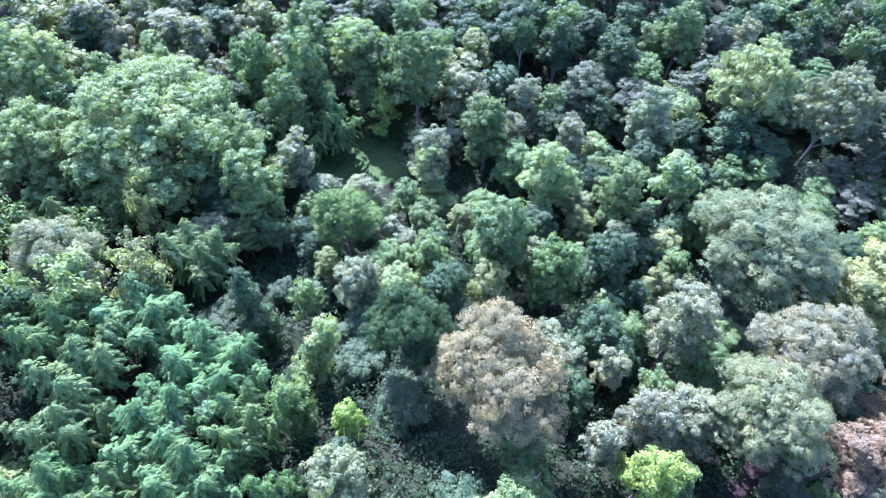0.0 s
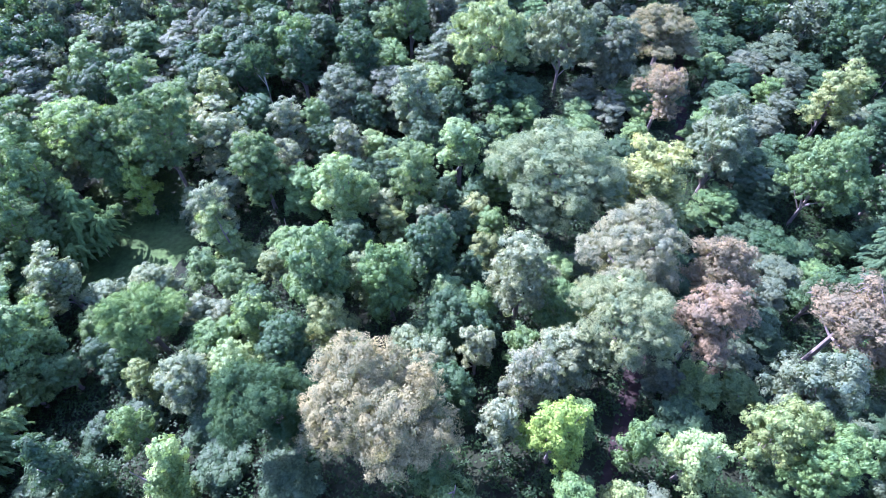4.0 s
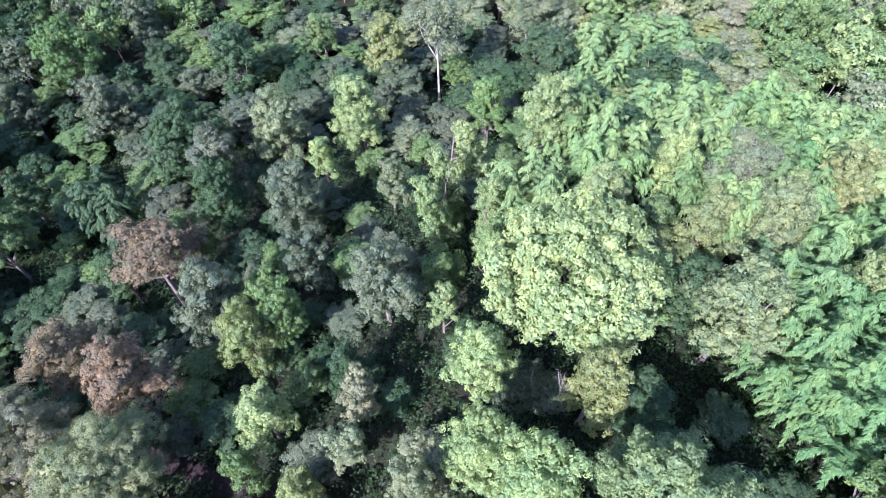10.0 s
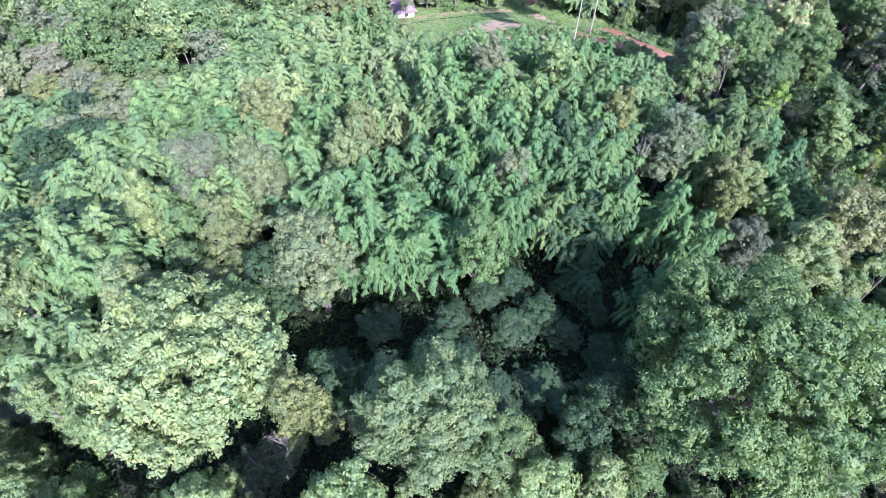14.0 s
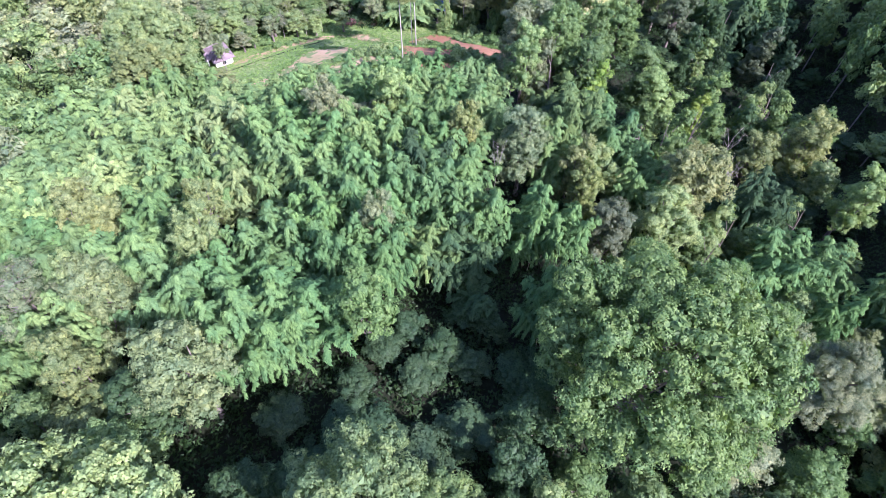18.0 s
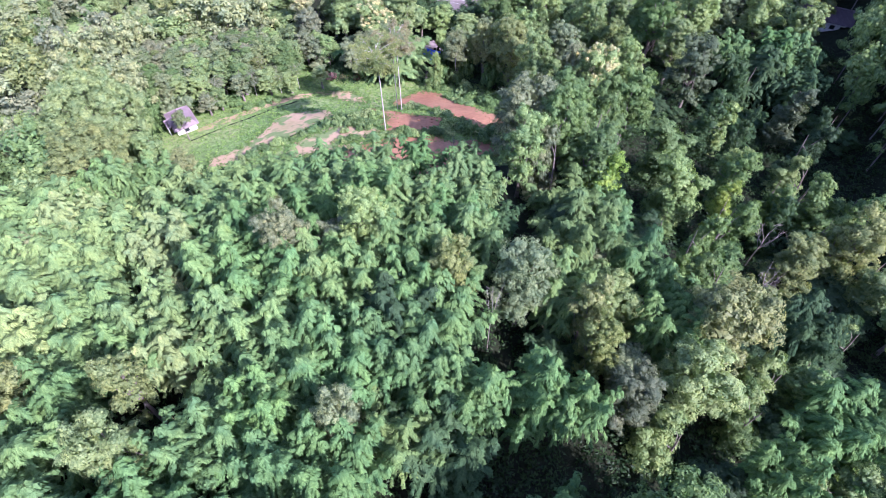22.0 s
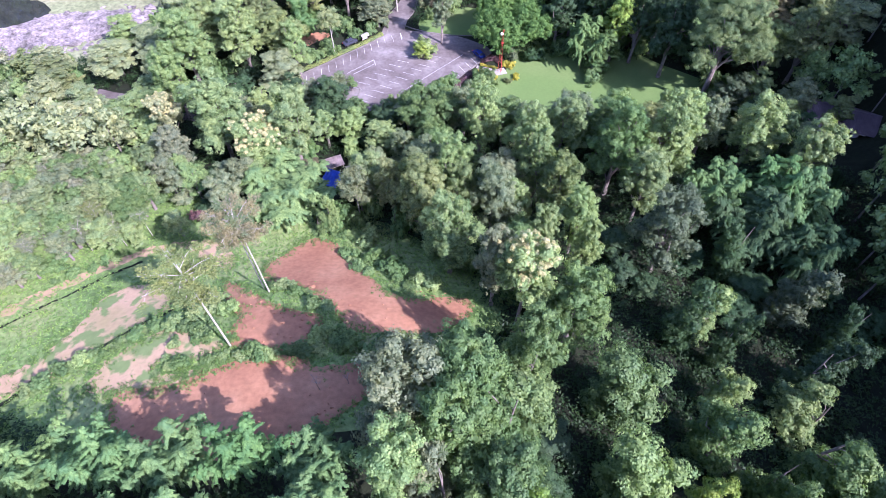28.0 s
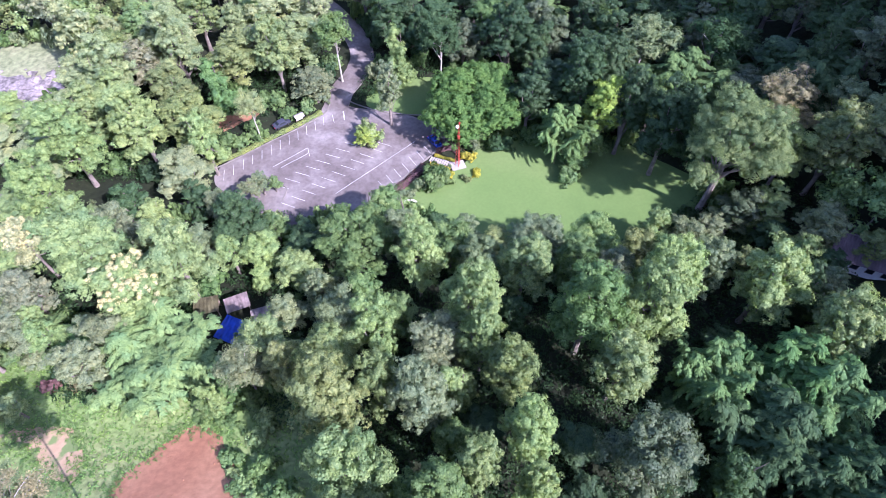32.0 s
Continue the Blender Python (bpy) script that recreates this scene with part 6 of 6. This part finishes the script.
def sheet_roof_hut(x, y, turn, wide, deep, high, roof_mat, label, sag=0.0):
    root = thing("hut", x, y, turn, label, "hut", "huts among the trees")
    for sx in (-1, 1):
        for sy in (-1, 1):
            part("post", rod(bmesh.new(), (sx * wide * 0.42, sy * deep * 0.42, -0.3), (sx * wide * 0.42, sy * deep * 0.42, high), 0.07, 6), TIMBER, root)
    bm = bmesh.new()
    n = 14
    rows = [[bm.verts.new((wide * (i / n - 0.5), deep * (j / 6 - 0.5), high + 0.35 * (j / 6) + 0.03 * math.cos(i * math.pi) - sag * math.sin(math.pi * i / n) * math.sin(math.pi * j / 6))) for i in range(n + 1)] for j in range(7)]
    for a, b in zip(rows, rows[1:]):
        for i in range(n):
            bm.faces.new((a[i], a[i + 1], b[i + 1], b[i]))
    bmesh.ops.solidify(bm, geom=list(bm.faces), thickness=0.03)
    part("roof", bm, roof_mat, root)
    part("back_wall", box(bmesh.new(), (wide * 0.84, 0.06, high * 0.85), (0, deep * 0.4, high * 0.42)), TIMBER, root)


sheet_roof_hut(6.9, 167.2, -25, 4.6, 4.4, 2.6, TARP, "shelter under a bright blue tarpaulin", 0.35)
sheet_roof_hut(6.6, 173.2, 20, 4.2, 3.0, 2.8, TIN, "hut with a pale rusty tin roof")
sheet_roof_hut(1.2, 173.0, 10, 4.4, 3.2, 2.7, OLIVE_SHEET, "hut roofed with a stained olive sheet")
sheet_roof_hut(11.3, 170.2, 15, 3.4, 3.0, 2.5, TIN, "low hut with a brown tin roof")


def long_hall(x, y, turn):
    """A building under a dark corrugated gable roof, half hidden by trees."""
    root = thing("hall", x, y, turn, "hall under a dark purple corrugated gable roof", "building")
    wall = part("wall", box(bmesh.new(), (13, 7, 3.6), (0, 0, 1.6), 0, 0.02), WHITE_WALL, root)
    for k in range(5):
        w_ = part("window", box(bmesh.new(), (1.3, 0.08, 1.2), (-5 + 2.5 * k, -3.52, 1.8), 0, 0.01), TIMBER, wall)
        part("pane", box(bmesh.new(), (1.1, 0.1, 1.0), (-5 + 2.5 * k, -3.53, 1.8)), GLASS, w_)
    for s in (-1, 1):
        bm = bmesh.new()
        n = 72
        lo = [bm.verts.new((-7.2 + 14.4 * i / n, s * 4.4, 3.2 + 0.05 * (i % 2))) for i in range(n + 1)]
        hi = [bm.verts.new((-7.2 + 14.4 * i / n, 0, 5.6 + 0.05 * (i % 2))) for i in range(n + 1)]
        for i in range(n):
            bm.faces.new((lo[i], lo[i + 1], hi[i + 1], hi[i]) if s < 0 else (lo[i + 1], lo[i], hi[i], hi[i + 1]))
        bmesh.ops.solidify(bm, geom=list(bm.faces), thickness=0.05)
        part("roof_slope", bm, PURPLE_ROOF, root)
    part("ridge_cap", rod(bmesh.new(), (-7.2, 0, 5.66), (7.2, 0, 5.66), 0.14, 8), PURPLE_ROOF, root)


long_hall(118.5, 172.5, -28)

# garden planting by the lawn
plant("shrub", 44.2, 203.8, 6.5, 4.2, "green")
plant("shrub", 40.8, 202.6, 4.0, 2.6, "sage")
plant("shrub", 37.2, 200.6, 3.4, 1.6, "sage")
plant("shrub", 52.8, 205.6, 2.6, 1.2, "yellow")
plant("shrub", 50.2, 204.3, 2.2, 1.3, "olive")
plant("shrub", 46.9, 205.2, 2.0, 1.4, "yellow")
plant("shrub", 34.0, 197.4, 2.8, 1.2, "yellow")
plant("shrub", 30.2, 196.9, 2.4, 1.3, "olive")
plant("shrub", 51.2, 210.8, 3.2, 1.9, "yellow")
plant("shrub", 52.0, 213.6, 4.0, 3.4, "sage")
plant("small", 28.6, 216.3, 6.2, 5.2, "lime")
plant("small", 7.0, 202.6, 5.0, 7.5, "sage")
plant("sparse", 5.0, 200.2, 5.5, 7.0, "sage")
plant("small", 9.4, 203.4, 3.2, 5.0, "mint")
for bx, by, bw, bh, tint in ((3.4, 221.2, 6, 3.2, "green"), (-1.4, 218.6, 6, 3.0, "green"), (9.8, 226.6, 4.5, 3.0, "green"), (14.6, 228.8, 5, 3.5, "mint"), (18, 232.5, 4, 3, "sage"),
                            (31.5, 235.5, 4, 3, "green"), (30.6, 240.2, 5, 5, "sage"), (33.5, 239.6, 5, 4.5, "pink")):
    plant("shrub", bx, by, bw, bh, tint)
plant("palm", -20.5, 166.5, 9, 7, "green")
plant("palm", -17.0, 164.0, 8, 6, "blue")
for bx, by in ((-12.5, 163.5), (-10.2, 165.2), (-14.6, 166.4), (-8.6, 163.2)):
    plant("banana", bx, by, 5.6, 5.2, "green")
plant("vine", 5.0, 152.2, 3.4, 6.5, "green")
plant("shrub", -13.4, 158.4, 3.0, 1.8, "rust")
plant("shrub", -17.0, 158.8, 2.6, 1.0, "pink")

plant("sparse", 13.5, 156.5, 8, 11, "sage")
plant("shrub", -20.5, 158.5, 3.2, 2.2, "purple")
for hx, hy, hh, hw in ((70, -92, 26, 13), (80, -80, 29, 14), (86, -90, 28, 14), (78, -70, 26, 12), (91, -78, 27, 12)):
    plant("broad", hx, hy, hw, hh, "green")


def brush_heap(x, y):
    """A knee-high heap of cut, bleached branches."""
    rnd_b = random.Random(9)
    root = thing("brush_heap", x, y, 0, "low heap of cut bleached branches on the grass", "brushwood")
    for _ in range(34):
        a, r, l = rnd_b.uniform(0, math.tau), rnd_b.uniform(0, 1.3), rnd_b.uniform(0.6, 1.4)
        p = Vector((math.cos(a) * r, math.sin(a) * r, 0.15 + rnd_b.uniform(0, 0.5) * (1.4 - r)))
        q = Vector((rnd_b.uniform(-1, 1), rnd_b.uniform(-1, 1), rnd_b.uniform(-0.15, 0.15))).normalized() * l
        part("branch", rod(bmesh.new(), tuple(p - q), tuple(p + q), rnd_b.uniform(0.025, 0.06), 5), BARK_PALE, root)


brush_heap(-17.4, 163.0)
log = thing("fallen_log", -32.4, 172.6, -40, "pale fallen log lying in the undergrowth", "log")
part("stem", tube(bmesh.new(), [(-3.2, 0, 0.9), (-1, 0.1, 1.0), (1.2, 0, 1.1), (3.2, -0.1, 1.25)], [0.3, 0.28, 0.24, 0.2], 9), BARK_PALE, log)
part("root_plate", tube(bmesh.new(), [(-3.9, 0, 0.85), (-3.5, 0, 0.9), (-3.1, 0, 0.9)], [0.65, 0.5, 0.3], 9), BARK, log)
part("broken_limb", tube(bmesh.new(), [(1.0, 0, 1.1), (1.7, 0.5, 1.5), (2.1, 1.0, 1.7)], [0.11, 0.08, 0.04], 6), BARK_PALE, log)

stone_ring = thing("stone_border", 37.8, 198.0, 0, "curved white stone border of a flower bed", "border")
for k in range(12):
    a = 0.4 + k * 0.36
    part("stone", box(bmesh.new(), (0.55, 0.35, 0.35), (math.cos(a) * 1.4 - (k > 8) * (k - 8) * 0.5, math.sin(a) * 1.1, 0.12), math.degrees(a) + 90, 0.06), WHITE_WALL, stone_ring)

# weeds on the terraces
rnd_w = random.Random(33)
BANKS = [((-36, 117.5), (-30, 121)), ((-30, 121), (-23, 124.5)), ((-23, 124.5), (-16, 127.5)), ((-16, 127.5), (-7.5, 122.5)), ((0.5, 134.5), (7, 131.5)), ((7, 130.5), (10.2, 126.6)), ((-13.5, 118.7), (-5.5, 119.4)), ((-5.5, 119.6), (6.5, 119.4)), ((5, 119.6), (13, 120.6)),
         ((-42, 142.5), (-31.5, 148.5)), ((-6.5, 128.5), (-10, 134)), ((-15, 132), (-7, 122)), ((4, 152), (14, 149.5)), ((9.5, 146.8), (15.5, 137)), ((17.5, 138), (23, 132.8)), ((-9.5, 128), (-6.5, 121.5)), ((-14, 120), (-12.5, 126))]
for a, b in BANKS:
    d = math.hypot(b[0] - a[0], b[1] - a[1])
    for k in range(int(d / 1.5)):
        s = (k + rnd_w.random()) / (d / 1.5)
        w = rnd_w.uniform(1.6, 3.2)
        plant("shrub", a[0] + (b[0] - a[0]) * s + rnd_w.uniform(-0.7, 0.7), a[1] + (b[1] - a[1]) * s + rnd_w.uniform(-0.7, 0.7), w, w * rnd_w.uniform(0.3, 0.6), rnd_w.choice(("green", "light", "green", "mint")))
for sx, sy, sw in ((9.5, 122.0, 4), (13, 121.0, 5), (17.5, 118.5, 5), (20, 120, 6), (-6.5, 129, 3.5), (-10, 129.5, 4.0), (25, 134, 5), (20, 138, 5.5), (16, 143, 5), (14.5, 149, 5), (-14.5, 127, 3.5)):
    plant("shrub", sx, sy, sw, sw * 0.5, rnd_w.choice(("green", "light")))


# dead saplings on the lowest terrace
plant("bare", 9.7, 112.8, 1.6, 4.2, "grey")
plant("bare", 13.6, 113.6, 1.4, 3.4, "grey")

# thin scrub on the slope above the meadow path
rnd_s, scrub = random.Random(52), []
for _ in range(1400):
    x, y = rnd_s.uniform(-70, -20), rnd_s.uniform(142, 174)
    near = to_segment(x, y, (-50, 138), (-24, 151.5))
    if near < 2.4 or (y - 138) < (x + 50) * 0.52 - 1 or ((x + 44) / 26) ** 2 + ((y - 158) / 17) ** 2 > 1 or math.hypot(x + 25, y - 159.5) < 6 or math.hypot(x + 53.5, y - 137.5) < 7:
        continue
    if any(math.hypot(x - a, y - b) < 2.5 for a, b in scrub):
        continue
    scrub.append((x, y))
    pick, deep = rnd_s.random(), min(1, (near - 2) / 9)
    if pick < 0.1 + 0.25 * (1 - deep):
        plant("wispy", x, y, rnd_s.uniform(4, 6), rnd_s.uniform(6, 8) + 2 * deep, rnd_s.choice(("fern", "grey", "sage", "olive")))
    elif pick < 0.85:
        plant("broad" if pick < 0.45 else "small", x, y, rnd_s.uniform(5, 7) + 1.5 * deep, rnd_s.uniform(6, 8) + 4 * deep, rnd_s.choice(("green", "sage", "grey", "fern", "light")))
    else:
        plant("shrub", x, y, rnd_s.uniform(3, 5.5), rnd_s.uniform(1.6, 3.4), rnd_s.choice(("green", "mint", "sage", "fern")))
    if len(scrub) > 120:
        break


def grass_tufts():
    """Knee-high weeds over the open meadow."""
    rng = np.random.default_rng(14)
    outline = OUTLINES["meadow"][0]
    bare = OUTLINES["red_dirt"] + OUTLINES["pale_dirt"]

    def inside(x, y, poly):
        hit = False
        for (x0, y0), (x1, y1) in zip(poly, poly[1:] + poly[:1]):
            if (y0 > y) != (y1 > y) and x < (x1 - x0) * (y - y0) / (y1 - y0) + x0:
                hit = not hit
        return hit
    xy = [p for p in np.column_stack([rng.uniform(-72, 38, 42000), rng.uniform(104, 178, 42000)]) if inside(*p, outline) and not any(inside(*p, b) for b in bare)]
    base = np.array([(x, y, ground_z(x, y) + 0.1) for x, y in xy])
    patchy = np.array([0.5 + 0.5 * noise.noise(Vector((x * 0.12, y * 0.12, 0))) for x, y in xy])
    base = base[patchy + rng.uniform(-0.35, 0.35, len(base)) > 0.42]
    per = 3
    n = per * len(base)
    lean = rng.normal(size=(n, 3)) * (1, 1, 0) * 0.5
    pos = np.repeat(base, per, 0) + lean * 0.3 + (0, 0, 0.1)
    nor = rng.normal(size=(n, 3)) * 0.5 + (0, 0, 0.8)
    ob = new("meadow_grass", leaves_mesh("meadow_grass", leaf_blades(rng, pos, nor, lean + rng.normal(size=(n, 3)) * 0.3, rng.uniform(0.25, 0.55, n), 0.2), LEAF))
    ob.color = (0.15, 0.255, 0.072, 1)
    tagged(ob, "uneven knee-high grass and weeds of the meadow", "grass", kind="stuff")


grass_tufts()


def verge_weeds():
    """Ragged weeds that creep over the edges of the bare earth."""
    rng = np.random.default_rng(23)
    spots = []
    for line in OUTLINES["red_dirt"][:3] + OUTLINES["pale_dirt"]:
        ring = spline(line, 14, True)
        for k, (x, y) in enumerate(ring):
            thick = 0.5 + 0.5 * noise.noise(Vector((x * 0.35, y * 0.35, 3.0)))
            for _ in range(int(1 + 6 * thick)):
                spots.append((x + rng.normal() * 0.9 * (0.4 + thick), y + rng.normal() * 0.9 * (0.4 + thick)))
    base = np.array([(x, y, ground_z(x, y) + 0.12) for x, y in spots])
    per, n = 16, 16 * len(base)
    d = unit(rng.normal(size=(n, 3)) + (0, 0, 0.7))
    size = np.repeat(rng.uniform(0.2, 0.55, len(base)), per)[:, None]
    v = leaf_blades(rng, np.repeat(base, per, 0) + d * size * (1, 1, 0.8), d + np.array((0, 0, 0.6)), d + rng.normal(size=(n, 3)) * 0.4, rng.uniform(0.14, 0.3, n), 0.11)
    ob = new("verge_weeds", leaves_mesh("verge_weeds", v, LEAF))
    ob.color = (0.105, 0.19, 0.052, 1)
    tagged(ob, "ragged low weeds along the bare earth", "weeds", kind="stuff")


verge_weeds()


def clods():
    """Loose lumps of earth on the red terraces."""
    rng = np.random.default_rng(31)
    ico = bmesh.new()
    bmesh.ops.create_icosphere(ico, subdivisions=1, radius=1)
    base, tri = np.array([v.co[:] for v in ico.verts]), [[v.index for v in f.verts] for f in ico.faces]
    ico.free()
    verts, faces = [], []
    for line in OUTLINES["red_dirt"][:3]:
        ring = spline(line, 4, True)
        cx, cy = (sum(p[k] for p in ring) / len(ring) for k in (0, 1))
        for _ in range(90):
            ex, ey = ring[int(rng.integers(len(ring)))]
            f = rng.uniform(0.25, 0.97) ** 0.6
            x, y, r = cx + (ex - cx) * f + rng.normal() * 0.5, cy + (ey - cy) * f + rng.normal() * 0.5, rng.uniform(0.06, 0.2) * (1.8 if rng.random() < 0.06 else 1)
            v = base * r * rng.uniform(0.7, 1.25, (len(base), 1)) * (rng.uniform(0.9, 1.6), 1, 0.6) + (x, y, ground_z(x, y) + 0.13 + r * 0.2)
            faces += [[i + len(verts) for i in t] for t in tri]
            verts += v.tolist()
    tagged(mesh_object("clods", verts, faces, RED_DIRT), "loose clods of red earth", "clods", kind="stuff")


clods()


def boulders():
    rng, bm_all = np.random.default_rng(17), []
    verts, faces = [], []
    ico = bmesh.new()
    bmesh.ops.create_icosphere(ico, subdivisions=1, radius=1)
    base = np.array([v.co[:] for v in ico.verts])
    tri = [[v.index for v in f.verts] for f in ico.faces]
    ico.free()
    for k in range(900):
        s = rng.uniform(0, 1)
        x, y = -108 + 62 * s + rng.normal() * 3, 232 + 9 * s + rng.normal() * 4.5
        r = rng.uniform(0.25, 0.9) * (1.8 if rng.random() < 0.08 else 1)
        v = base * r * rng.uniform(0.7, 1.25, (len(base), 1)) * (rng.uniform(0.9, 1.8), 1, 0.6)
        a = rng.uniform(0, math.tau)
        v = v @ np.array([[math.cos(a), -math.sin(a), 0], [math.sin(a), math.cos(a), 0], [0, 0, 1]]).T + (x, y, ground_z(x, y) + r * 0.15)
        n = len(verts)
        verts += v.tolist()
        faces += [[i + n for i in t] for t in tri]
    tagged(mesh_object("boulders", verts, faces, ROCK), "pale tumbled boulders in the river bed", "rock", kind="stuff")


boulders()
